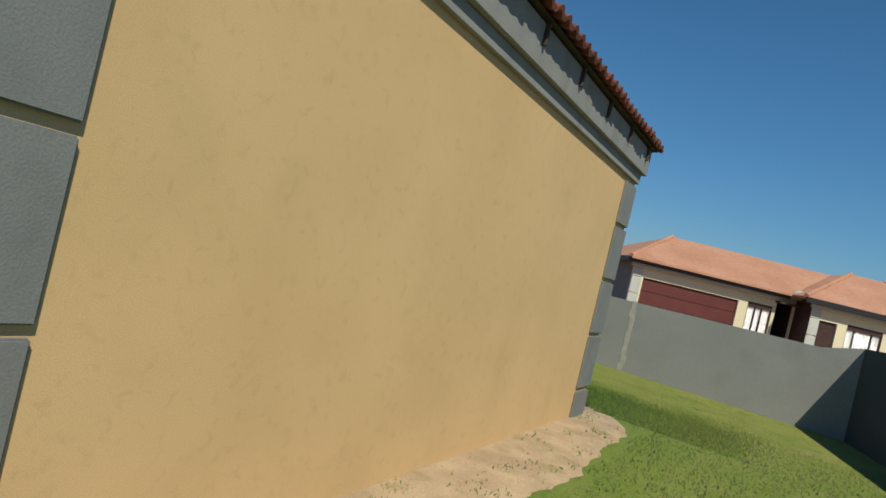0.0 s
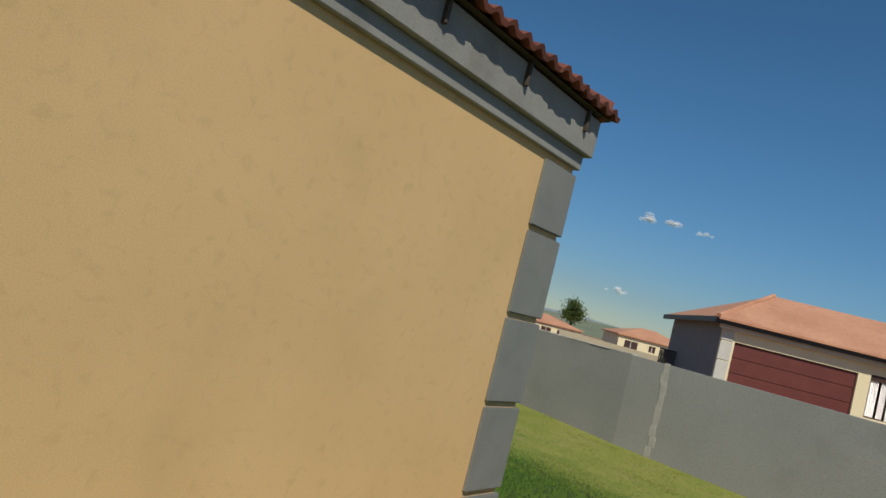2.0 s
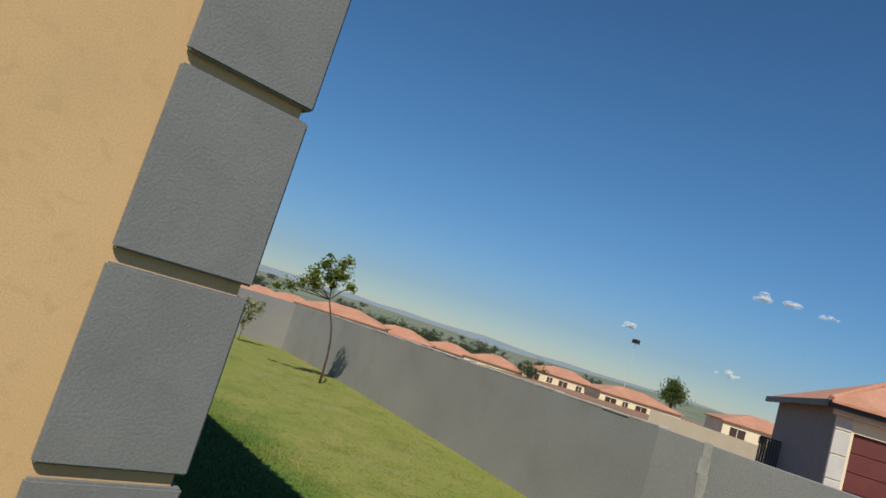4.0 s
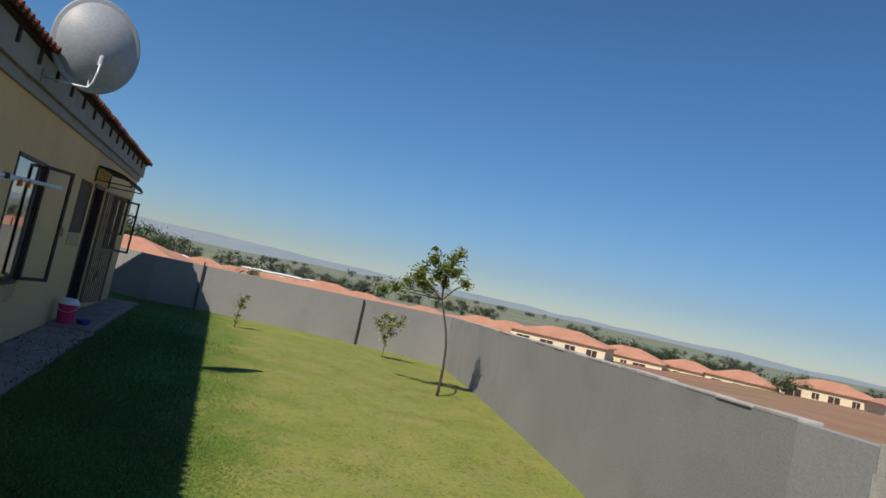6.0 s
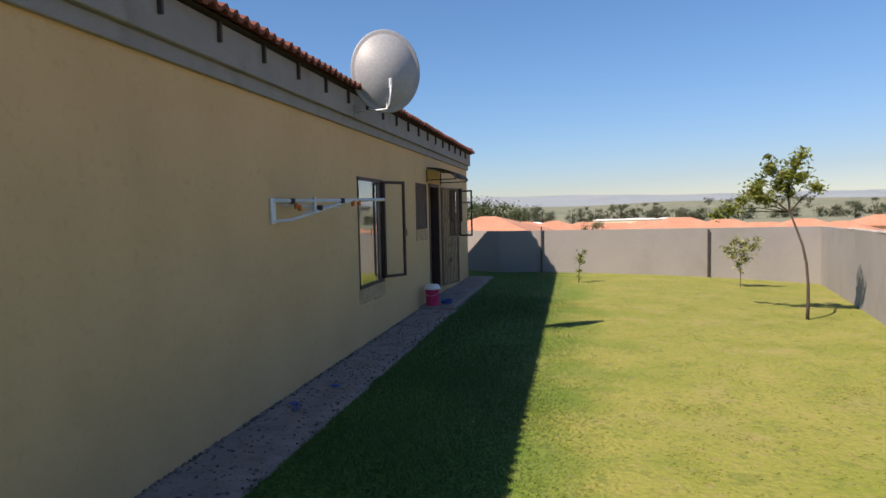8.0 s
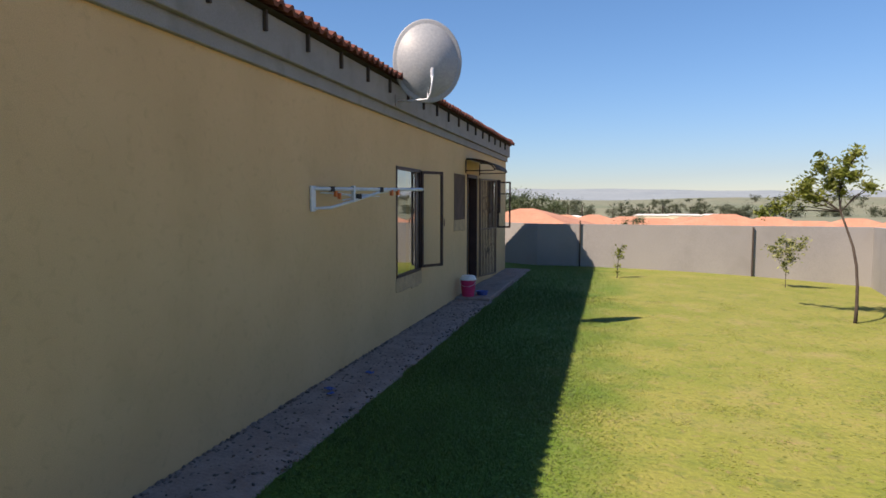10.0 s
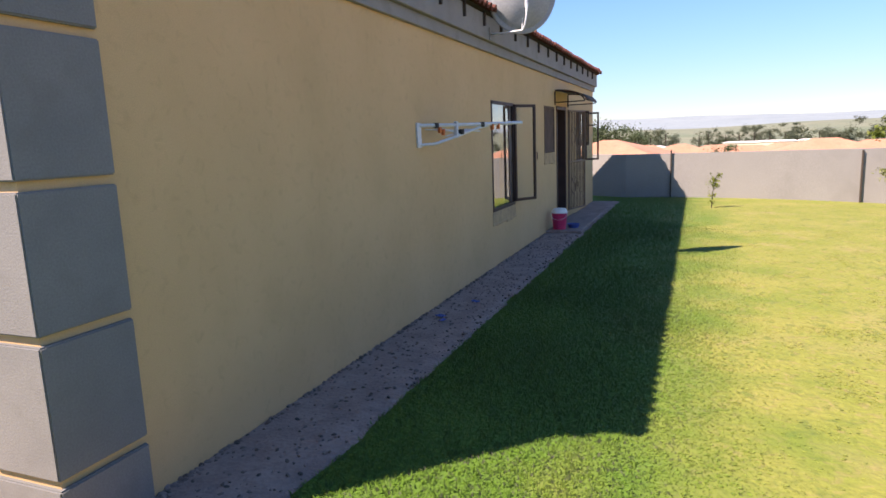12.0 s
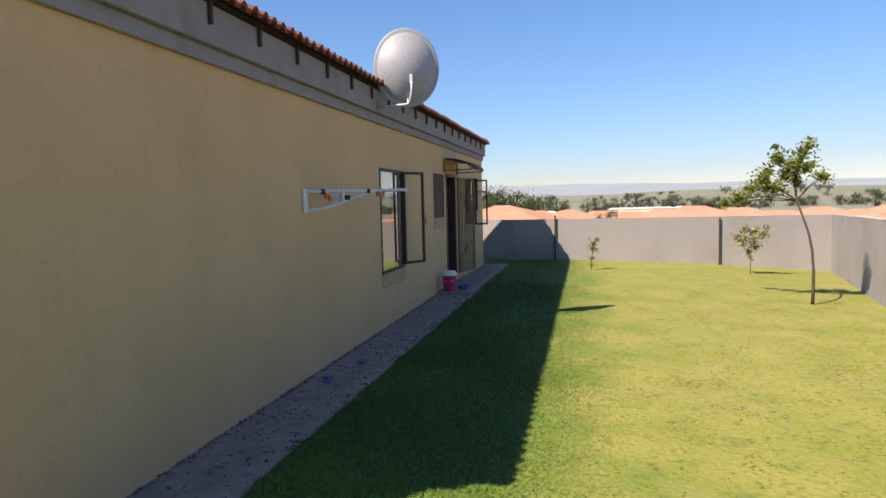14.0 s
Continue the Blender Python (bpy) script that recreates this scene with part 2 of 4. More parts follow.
def tube(bm, pts, r, n=8, r1=None):
    """A round bar through the points, tapering from r to r1."""
    pts = [Vector(p) for p in pts]
    r1 = r if r1 is None else r1
    rings = []
    for i, p in enumerate(pts):
        d = (pts[min(i + 1, len(pts) - 1)] - pts[max(i - 1, 0)]).normalized()
        q = d.to_track_quat("Z", "Y")
        rad = r + (r1 - r) * i / (len(pts) - 1)
        rings.append([bm.verts.new(p + q @ Vector((math.cos(a) * rad, math.sin(a) * rad, 0))) for a in [2 * math.pi * k / n for k in range(n)]])
    for a, b in zip(rings, rings[1:]):
        for k in range(n):
            bm.faces.new((a[k], a[(k + 1) % n], b[(k + 1) % n], b[k]))
    bm.faces.new(rings[0][::-1]); bm.faces.new(rings[-1])
    return bm

def prism(bm, poly, z0, z1):
    a = [bm.verts.new((x, y, z0)) for x, y in poly]
    b = [bm.verts.new((x, y, z1)) for x, y in poly]
    n = len(poly)
    bm.faces.new(a[::-1]); bm.faces.new(b)
    for i in range(n):
        bm.faces.new((a[i], a[(i + 1) % n], b[(i + 1) % n], b[i]))
    return bm

def to_mesh(name, bm, mat, smooth=False):
    bmesh.ops.recalc_face_normals(bm, faces=bm.faces)
    me = bpy.data.meshes.new(name)
    bm.to_mesh(me); bm.free()
    for mm in (mat if isinstance(mat, (list, tuple)) else [mat]):
        me.materials.append(mm)
    if smooth:
        me.shade_smooth()
    return me

def part(name, bm, mat, parent=None, label="", smooth=False, m=None):
    ob = new(name, to_mesh(name, bm, mat, smooth))
    if m is not None:
        ob.matrix_basis = m
    if parent is not None:
        ob.parent = parent
    if label:
        ob["label"] = label
    return ob

def thing(name, label, category, m=None, group="", kind=""):
    ob = new(name)
    ob.empty_display_size = 0.1
    if m is not None:
        ob.matrix_basis = m
    return tagged(ob, label, category, group, kind)

def piece(name, me, parent, m):
    ob = new(name, me)
    ob.parent, ob.matrix_basis = parent, m
    return ob

def wall_mesh(bm, u0, u1, v0, v1, depth, holes, place):
    """A wall of that depth with rectangular holes (u0, u1, v0, v1); place(u, v, w) gives the point, w from 0 (face) to depth."""
    us = sorted({u0, u1, *[h[0] for h in holes], *[h[1] for h in holes]})
    vs = sorted({v0, v1, *[h[2] for h in holes], *[h[3] for h in holes]})
    solid = {}
    for i in range(len(us) - 1):
        for j in range(len(vs) - 1):
            cu, cv = (us[i] + us[i + 1]) / 2, (vs[j] + vs[j + 1]) / 2
            solid[i, j] = not any(a < cu < b and c < cv < d for a, b, c, d in holes)
    cache = {}
    def V(i, j, k):
        if (i, j, k) not in cache:
            cache[i, j, k] = bm.verts.new(place(us[i], vs[j], k * depth))
        return cache[i, j, k]
    for (i, j), s in solid.items():
        if not s:
            continue
        for k in (0, 1):
            bm.faces.new([V(i, j, k), V(i + 1, j, k), V(i + 1, j + 1, k), V(i, j + 1, k)])
        for (di, dj), e in (((-1, 0), ((i, j), (i, j + 1))), ((1, 0), ((i + 1, j), (i + 1, j + 1))), ((0, -1), ((i, j), (i + 1, j))), ((0, 1), ((i, j + 1), (i + 1, j + 1)))):
            if not solid.get((i + di, j + dj), False):
                (a, b), (c, d) = e
                bm.faces.new([V(a, b, 0), V(c, d, 0), V(c, d, 1), V(a, b, 1)])
    return bm

# ---- plan (metres): house corner at the origin, long wall along +y, short wall along -x ----
HOUSE_W, HOUSE_L, CREAM_TOP, WALL_TOP, TH = 6.4, 14.2, 2.62, 3.0, 0.22
SE = Vector((4.79, -2.77)); BEND = Vector((4.85, -2.2)); KINK = Vector((5.2, 1.4)); NE = Vector((8.4, 15.35)); NK = Vector((0.66, 15.4)); NW = Vector((-7.5, 20.7)); SW = Vector((-11.0, -7.25))

def lawn_z(x, y):
    """The plot is level by the house and dips towards its north-east corner."""
    return -0.0058 * max(0.0, x - 1.2) ** 2 * min(1.0, max(0.0, (y - 3) / 12.0))

def terrain(x, y):
    """Height of the land: level plot, a valley to the north and east, rising to far hills."""
    dx, dy = x, y - 5
    d = math.hypot(dx, dy)
    az = math.degrees(math.atan2(dx, dy))
    north = max(0.0, math.cos(radians(max(-90, min(90, az * 1.6)))))
    k = 0.35 + 0.65 * max(0.0, math.cos(radians(max(-90, min(90, (az + 5) * 1.5)))))
    near = -(0.6 + 2.4 * north) * min(1, max(0, (d - 19) / 26)) - max(0, min(d, 160) - 45) * 0.012
    far = float(np.interp(d, (160, 500, 1200, 2500, 4300), (0, -5, 2, 24 * k + 4, 80 * k + 10)))
    bump = 0.0 if d < 60 else min(1, (d - 60) / 600) * 17 * noise.noise((x * 0.0016, y * 0.0016, 0.3)) + min(1, max(0, (d - 1500) / 1500)) * 16 * noise.noise((x * 0.004, y * 0.004, 1.3))
    under = -0.55 * min(1.0, max(0.0, (30 - d) / 8))
    return near + far + bump + under

# ---- ground ----
bm = bmesh.new()
radii = [0, 8, 14, 18, 22, 27, 33, 40, 50, 62, 78, 98, 125, 160, 210, 280, 380, 520, 720, 1000, 1400, 1900, 2600, 3400, 4300]
SEG = 144
rings = []
for r in radii:
    rings.append([bm.verts.new((0, 5, 0))] if r == 0 else [bm.verts.new((r * math.sin(a), 5 + r * math.cos(a), terrain(r * math.sin(a), 5 + r * math.cos(a)))) for a in [2 * math.pi * k / SEG for k in range(SEG)]])
for i, (a, b) in enumerate(zip(rings, rings[1:])):
    for k in range(SEG):
        f = bm.faces.new((a[0], b[k], b[(k + 1) % SEG])) if len(a) == 1 else bm.faces.new((a[k], b[k], b[(k + 1) % SEG], a[(k + 1) % SEG]))
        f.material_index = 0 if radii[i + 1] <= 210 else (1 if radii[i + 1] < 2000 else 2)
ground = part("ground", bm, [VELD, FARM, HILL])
tagged(ground, "dry reddish grassland falling away to haze-tinted farmland and hills", "ground", kind="structure")

def inside(x, y, pts):
    c, j = False, len(pts) - 1
    for i in range(len(pts)):
        a, b = pts[i], pts[j]
        if (a.y > y) != (b.y > y) and x < (b.x - a.x) * (y - a.y) / (b.y - a.y) + a.x:
            c = not c
        j = i
    return c

bm = bmesh.new()
poly = [SE, BEND, KINK, NE, NK, NW, SW]
CELL = 0.4
grid = {}
def edge_point(x, y):
    """Pulls a point outside the plot back to its edge."""
    best = None
    for i in range(len(poly)):
        p, q = poly[i], poly[(i + 1) % len(poly)]
        d = q - p
        k = max(0, min(1, (Vector((x, y)) - p).dot(d) / d.length_squared))
        c = p + d * k
        e = (Vector((x, y)) - c).length
        if best is None or e < best[0]:
            best = (e, c)
    return best[1]
def grid_vert(i, j):
    if (i, j) not in grid:
        x, y = -11.2 + i * CELL, -7.2 + j * CELL
        if not inside(x, y, poly):
            x, y = edge_point(x, y)
        grid[i, j] = bm.verts.new((x, y, lawn_z(x, y) + 0.004))
    return grid[i, j]
for i in range(50):
    for j in range(72):
        if any(inside(-11.2 + (i + a) * CELL, -7.2 + (j + b) * CELL, poly) for a in (0, 1) for b in (0, 1)):
            q = [grid_vert(i, j), grid_vert(i + 1, j), grid_vert(i + 1, j + 1), grid_vert(i, j + 1)]
            bm.faces.new(q)
lawn = part("lawn_ground", bm, SOIL)
tagged(lawn, "sunlit patchy green and yellow lawn turf", "lawn", kind="structure")

# grass blades, denser where the walk passes nearest
rng = random.Random(4)
verts, faces = [], []
def blades(count, x0, x1, y0, y1, h):
    for _ in range(count):
        x, y = rng.uniform(x0, x1), rng.uniform(y0, y1)
        if not inside(x, y, poly) or (-6.6 < x < 0.61 + 0.05 * noise.noise((y * 2.1, 1, 0)) + 0.03 * rng.random() and -0.03 < y < HOUSE_L):
            continue
        if y <= 0 and y > -0.72 - 0.05 * math.sin(x * 2.1) - 0.08 * noise.noise((x * 2, y * 2, 5)) and x < 0.45 and rng.random() > 0.03 + 1.5 * max(0.0, noise.noise((x * 2.3, y * 4.5, 9.0)) - 0.05):
            continue
        if rng.random() > min(1.0, (y - y0) / 0.8 + 0.02, (y1 - y) / 0.8 + (1.0 if y1 > 15 else 0.02)):
            continue
        dry = max(0.0, min(1.0, (x - 2.0) / 1.0))
        if rng.random() < dry * (0.82 - 0.70 * max(0.0, min(1.0, 4 * noise.noise((x * 2.6, y * 2.6, 7.0)) - 0.6))):
            continue
        n = noise.noise((x * 0.9, y * 0.9, 2.0))
        hh = h * rng.uniform(0.5, 1.2) * (1 + 0.5 * n) * (1.0 + 0.35 * max(0.0, min(1.0, (2.7 - x) / 0.9)))
        if rng.random() < 0.10:                       # low broad leaves of clover and dandelion among the blades
            r, q = rng.uniform(0.005, 0.012) * (1 + h * 8), rng.uniform(0, 6.283)
            z = lawn_z(x, y) + 0.006 + (0.022 if -0.8 < y < 0 and x < 0.5 else 0.0) + rng.uniform(0.0, 0.005)
            i = len(verts)
            tx, ty = rng.gauss(0, 0.15), rng.gauss(0, 0.15)
            for k in range(5):
                u, v = r * math.cos(q + k * 1.2566), r * math.sin(q + k * 1.2566) * 0.75
                verts.append((x + u, y + v, z + u * tx + v * ty))
            faces.append((i, i + 1, i + 2, i + 3, i + 4))
            continue
        a = rng.uniform(0, 6.283); w = rng.uniform(0.0022, 0.0055) * (1 + h * 6)
        hh *= 1 - 0.6 * dry
        lx, ly = rng.gauss(0, 0.5 + 0.8 * dry) * hh, rng.gauss(0, 0.5 + 0.8 * dry) * hh
        c, s = math.cos(a) * w, math.sin(a) * w
        i = len(verts)
        g = lawn_z(x, y) + (0.022 if -0.8 < y < 0 and x < 0.5 else 0.0)
        verts.extend([(x - c, y - s, g), (x + c, y + s, g), (x + lx * 0.4 + c * 0.6, y + ly * 0.4 + s * 0.6, g + hh * 0.6), (x + lx * 0.4 - c * 0.6, y + ly * 0.4 - s * 0.6, g + hh * 0.6), (x + lx, y + ly, g + hh)])
        faces.extend([(i, i + 1, i + 2, i + 3), (i + 3, i + 2, i + 4)])
blades(270000, 0.5, 6.3, -1.8, 5.6, 0.021)
blades(130000, 0.5, 7.5, 4.8, 10.9, 0.024)
blades(29000, 0.0, 8.4, 10.1, 15.4, 0.034)
blades(44000, -6.0, 5.3, -3.6, 0.9, 0.024)
me = bpy.data.meshes.new("grass"); me.from_pydata(verts, [], faces); me.materials.append(GRASS)
tagged(new("grass", me), "short patchy lawn grass, green to yellow", "grass", kind="stuff")

# ---- boundary walls ----
def boundary(name, a, b, h0, h1, label, thick=0.15, out=1, mat=None):
    """A plastered wall from a to b, whose top runs from h0 to h1, with a thin coping."""
    d = (b - a); L = d.length; d /= L
    nrm = Vector((d.y, -d.x)) * out
    bm = bmesh.new()
    n = max(2, int(L / 0.5))
    def ring(s, o0, o1, lo, hi):
        p = a + d * s
        return [bm.verts.new((p.x + nrm.x * o, p.y + nrm.y * o, z)) for o, z in ((o0, lo), (o1, lo), (o1, hi), (o0, hi))]
    rr = [ring(L * i / n, 0, thick, -0.9, h0 + (h1 - h0) * i / n + 0.006 * noise.noise((i * 0.7, h0, 3))) for i in range(n + 1)]
    for p, q in zip(rr, rr[1:]):
        for k in range(4):
            bm.faces.new((p[k], p[(k + 1) % 4], q[(k + 1) % 4], q[k]))
    bm.faces.new(rr[0]); bm.faces.new(rr[-1][::-1])
    return tagged(part(name, bm, mat or WALLGREY), label, "wall", kind="structure")

wall_b_north = boundary("boundary_wall_north", NE, NK, 1.10, 1.10, "low grey plastered boundary wall behind the lawn", out=1)
wall_b_east = boundary("boundary_wall_east", KINK, NE, 1.32, 1.10, "long grey plastered boundary wall beside the lawn", out=1)
wall_b_return = boundary("boundary_wall_return", NK, NW, 1.10, 1.15, "grey plastered boundary wall running on behind the house", out=1)
wall_b_end = boundary("boundary_wall_end", SE, BEND, 1.47, 1.335, "grey plastered wall end rising to the plot corner", out=1)
wall_b_east2 = boundary("boundary_wall_corner", BEND, KINK, 1.33, 1.32, "grey plastered boundary wall with pale mortar strip", out=1)
wall_b_south = boundary("boundary_wall_south", SW, SE, 1.72, 1.47, "grey boundary wall, its colour darkened for shade", out=1, mat=SHADEGREY)
wall_b_west = boundary("boundary_wall_west", NW, SW, 1.5, 1.5, "grey plastered boundary wall", out=1)

def along(a, b, s):
    d = (b - a).normalized()
    return a + d * s, math.degrees(math.atan2(d.y, d.x))

# dark posts on the north wall
bm = bmesh.new(); box(bm, (-0.016, -0.03, 0), (0.016, 0.03, 1.20), 0.005); box(bm, (-0.021, -0.034, 1.20), (0.021, 0.034, 1.212), 0.004)
post_mesh = to_mesh("post", bm, TIMBER)
nd = (NK - NE).normalized()
for x in (5.85, 1.76):
    s = (NE.x - x) / -nd.x * 1.0
    p = NE + nd * s
    p -= Vector((nd.y, -nd.x)) * 0.034
    ob = new("fence_post", post_mesh)
    ob.matrix_basis = pose(p.x, p.y, lawn_z(p.x, p.y) - 0.02, 0, 0, math.degrees(math.atan2(nd.y, nd.x)))
    tagged(ob, "dark steel post against the grey wall", "post", group="posts on the boundary wall")
# mortar strip on the east wall
p, ang = along(BEND, KINK, 3.06)
bm = bmesh.new()
rs = random.Random(2)
for i in range(9):
    z = i * 0.149
    box(bm, (-0.05 + rs.uniform(-.02, .02), 0.0, z), (0.05 + rs.uniform(-.02, .02), 0.005, z + 0.149), 0.002)
part("mortar_strip", bm, MORTAR, wall_b_east2, m=pose(p.x, p.y, 0, 0, 0, ang))

# ragged pale mortar coping along the top of the east wall
d = (NE - KINK); L = d.length; ang = math.degrees(math.atan2(d.y, d.x))
rs = random.Random(8)
for i in range(26):
    s0 = i * 0.42
    bm = bmesh.new()
    box(bm, (0, -0.155 + rs.uniform(-.01, .005), -0.004), (0.41 + rs.uniform(-.01, .009), 0.004 + rs.uniform(-.006, .006), 0.018 + rs.uniform(-.006, .008)), 0.005)
    p = KINK + d / L * s0
    part("coping_piece", bm, MORTAR, wall_b_east, m=pose(p.x, p.y, 1.322 - 0.22 * s0 / L, 0, 0, ang) @ pose(0, 0, 0, 0, math.degrees(0.22 / L)))

# ---- house walls ----
WIN1 = (5.96, 7.0, 0.72, 2.10)
WIN2 = (8.9, 9.70, 1.36, 2.14)
DOOR = (9.88, 10.74, 0.16, 2.17)
WIN3 = (11.9, 13.02, 1.08, 2.15)
bm = wall_mesh(bmesh.new(), 0.0, HOUSE_L, -0.3, WALL_TOP, TH, [WIN1, WIN2, DOOR, WIN3], lambda u, v, w: (-w, u, v))
wall_east = tagged(part("wall_east", bm, CREAM), "shaded cream plastered house wall with windows and door", "wall", kind="structure")
bm = wall_mesh(bmesh.new(), -HOUSE_W, -TH, -0.3, WALL_TOP, TH, [], lambda u, v, w: (u, w, v))
wall_south = tagged(part("wall_south", bm, CREAM), "sunlit cream plastered house wall with grey quoins", "wall", kind="structure")
bm = wall_mesh(bmesh.new(), -HOUSE_W, -TH, -0.3, WALL_TOP, TH, [], lambda u, v, w: (u, HOUSE_L - w, v))
tagged(part("wall_north", bm, CREAM), "cream plastered end wall of the house", "wall", kind="structure")
bm = wall_mesh(bmesh.new(), TH, HOUSE_L - TH, -0.3, WALL_TOP, TH, [], lambda u, v, w: (-HOUSE_W + w, u, v))
tagged(part("wall_west", bm, CREAM), "cream plastered back wall of the house", "wall", kind="structure")
bm = bmesh.new(); box(bm, (-HOUSE_W + TH, TH, 2.55), (-TH, HOUSE_L - TH, 2.6))
tagged(part("ceiling", bm, INTERIOR), "plain plastered ceiling inside the house", "ceiling", kind="structure")
bm = bmesh.new(); box(bm, (-HOUSE_W + TH, TH, 0.0), (-TH, HOUSE_L - TH, 0.14))
tagged(part("floor", bm, INTERIOR), "plain floor inside the house", "floor", kind="structure")
bm = bmesh.new(); box(bm, (-2.6, TH, 0.14), (-2.5, HOUSE_L - TH, 2.55))
for y in (4.2, 7.9, 11.0):
    box(bm, (-2.5, y, 0.14), (-TH, y + 0.1, 2.55))
tagged(part("wall_inner", bm, INTERIOR), "plain inner walls of the dim rooms", "wall", kind="structure")

# quoin blocks round the corners, with recessed cream joints
JOINTS = [(-0.05, 0.305), (0.345, 0.905), (0.945, 1.505), (1.545, 2.105), (2.145, 2.60)]
P = 0.028
def quoin(z0, z1, west):
    bm = bmesh.new()
    if west:
        poly2 = [(-HOUSE_W - P, -P), (-HOUSE_W + 0.40, -P), (-HOUSE_W + 0.40, 0.0), (-HOUSE_W, 0.0), (-HOUSE_W, 0.42), (-HOUSE_W - P, 0.42)]
    else:
        poly2 = [(P, -P), (P, 0.42), (0.0, 0.42), (0.0, 0.0), (-0.395, 0.0), (-0.395, -P)]
    prism(bm, poly2, z0, z1)
    bmesh.ops.recalc_face_normals(bm, faces=bm.faces)
    sharp = [e for e in bm.edges if len(e.link_faces) == 2 and e.link_faces[0].normal.angle(e.link_faces[1].normal) > 0.5]
    bmesh.ops.bevel(bm, geom=sharp, offset=0.007, segments=2, affect="EDGES")
    return bm
for z0, z1 in JOINTS:
    part("quoin_block", quoin(z0, z1, False), GREY, wall_south, "grey painted corner block")
    part("quoin_block", quoin(z0, z1, True), GREY, wall_south, "grey painted corner block")

# stepped grey moulding and band under the eaves
def eave_ring(name, out, z0, z1, mat):
    bm = bmesh.new()
    o, i = out, -0.01
    oc = [(-HOUSE_W - o, -o), (o, -o), (o, HOUSE_L + o), (-HOUSE_W - o, HOUSE_L + o)]
    ic = [(-HOUSE_W - i, -i), (i, -i), (i, HOUSE_L + i), (-HOUSE_W - i, HOUSE_L + i)]
    vo = [[bm.verts.new((x, y, z)) for x, y in oc] for z in (z0, z1)]
    vi = [[bm.verts.new((x, y, z)) for x, y in ic] for z in (z0, z1)]
    for k in range(4):
        n = (k + 1) % 4
        bm.faces.new((vo[0][k], vo[0][n], vo[1][n], vo[1][k]))
        bm.faces.new((vi[0][n], vi[0][k], vi[1][k], vi[1][n]))
        bm.faces.new((vi[0][k], vi[0][n], vo[0][n], vo[0][k]))
        bm.faces.new((vo[1][k], vo[1][n], vi[1][n], vi[1][k]))
    bmesh.ops.recalc_face_normals(bm, faces=bm.faces)
    bmesh.ops.bevel(bm, geom=[e for e in bm.edges if len(e.link_faces) == 2 and e.link_faces[0].normal.angle(e.link_faces[1].normal) > 0.5], offset=0.006, segments=1, affect="EDGES")
    return part(name, bm, mat, trim)
trim = thing("eaves_trim", "grey painted stepped moulding under the roof eaves", "trim", kind="structure")
eave_ring("lower_moulding", 0.038, 2.645, 2.755, BAND)
eave_ring("upper_band", 0.085, 2.755, 3.03, BAND)

# ---- roof ----
PITCH, OV, EZ = radians(19), 0.165, 3.06
roof = thing("roof", "low hipped roof of terracotta roman tiles", "roof", kind="structure")
TW, TL = 0.30, 0.34
def tile_height(u):
    """Profile of a double-roman tile across its width."""
    a = (u / TW) % 1.0
    k = (a * 2) % 1.0
    return 0.036 * max(0.0, math.sin(math.pi * min(1, k / 0.62))) if k < 0.62 else 0.0
def slope_frame(side):
    c, s = math.cos(PITCH), math.sin(PITCH)
    if side == "east":
        return Vector((OV, -OV, EZ)), Vector((0, 1, 0)), Vector((-c, 0, s)), HOUSE_L + 2 * OV
    if side == "south":
        return Vector((-HOUSE_W - OV, -OV, EZ)), Vector((1, 0, 0)), Vector((0, c, s)), HOUSE_W + 2 * OV
    if side == "west":
        return Vector((-HOUSE_W - OV, HOUSE_L + OV, EZ)), Vector((0, -1, 0)), Vector((c, 0, s)), HOUSE_L + 2 * OV
    return Vector((OV, HOUSE_L + OV, EZ)), Vector((-1, 0, 0)), Vector((0, -c, s)), HOUSE_W + 2 * OV
NU = 12
run = (HOUSE_W / 2 + OV) / math.cos(PITCH)
for side in ("east", "south", "west", "north"):
    o, eu, ev, Lu = slope_frame(side)
    up = eu.cross(ev)
    vv, ff = [], []
    cols, rows_ = int(Lu / TW), int(run / TL)
    for r in range(0 if side in ("west", "north") else 1, rows_ + 1):
        for c in range(cols + 1):
            v0, v1 = r * TL, min((r + 1) * TL + 0.03, run)
            for k in range(NU if side in ("east", "south") else 4):
                n = NU if side in ("east", "south") else 4
                ua, ub = c * TW + TW * k / n, c * TW + TW * (k + 1) / n
                lim = v1 * math.cos(PITCH)
                if ua < lim - 0.1 or ub > Lu - lim + 0.1:
                    continue
                i = len(vv)
                for u, v, h in ((ua, v0, 0.025), (ub, v0, 0.025), (ub, v1, 0.0), (ua, v1, 0.0)):
                    vv.append(tuple(o + eu * u + ev * v + up * (tile_height(u) + h)))
                for u in (ub, ua):
                    vv.append(tuple(o + eu * u + ev * v0 + up * (tile_height(u) - 0.01)))
                ff += [(i, i + 1, i + 2, i + 3), (i + 1, i, i + 5, i + 4)]
    me = bpy.data.meshes.new("tile_courses"); me.from_pydata(vv, [], ff); me.materials.append(TILE)
    ob = new("tile_courses", me); ob.parent = roof; tagged(ob, kind="stuff")
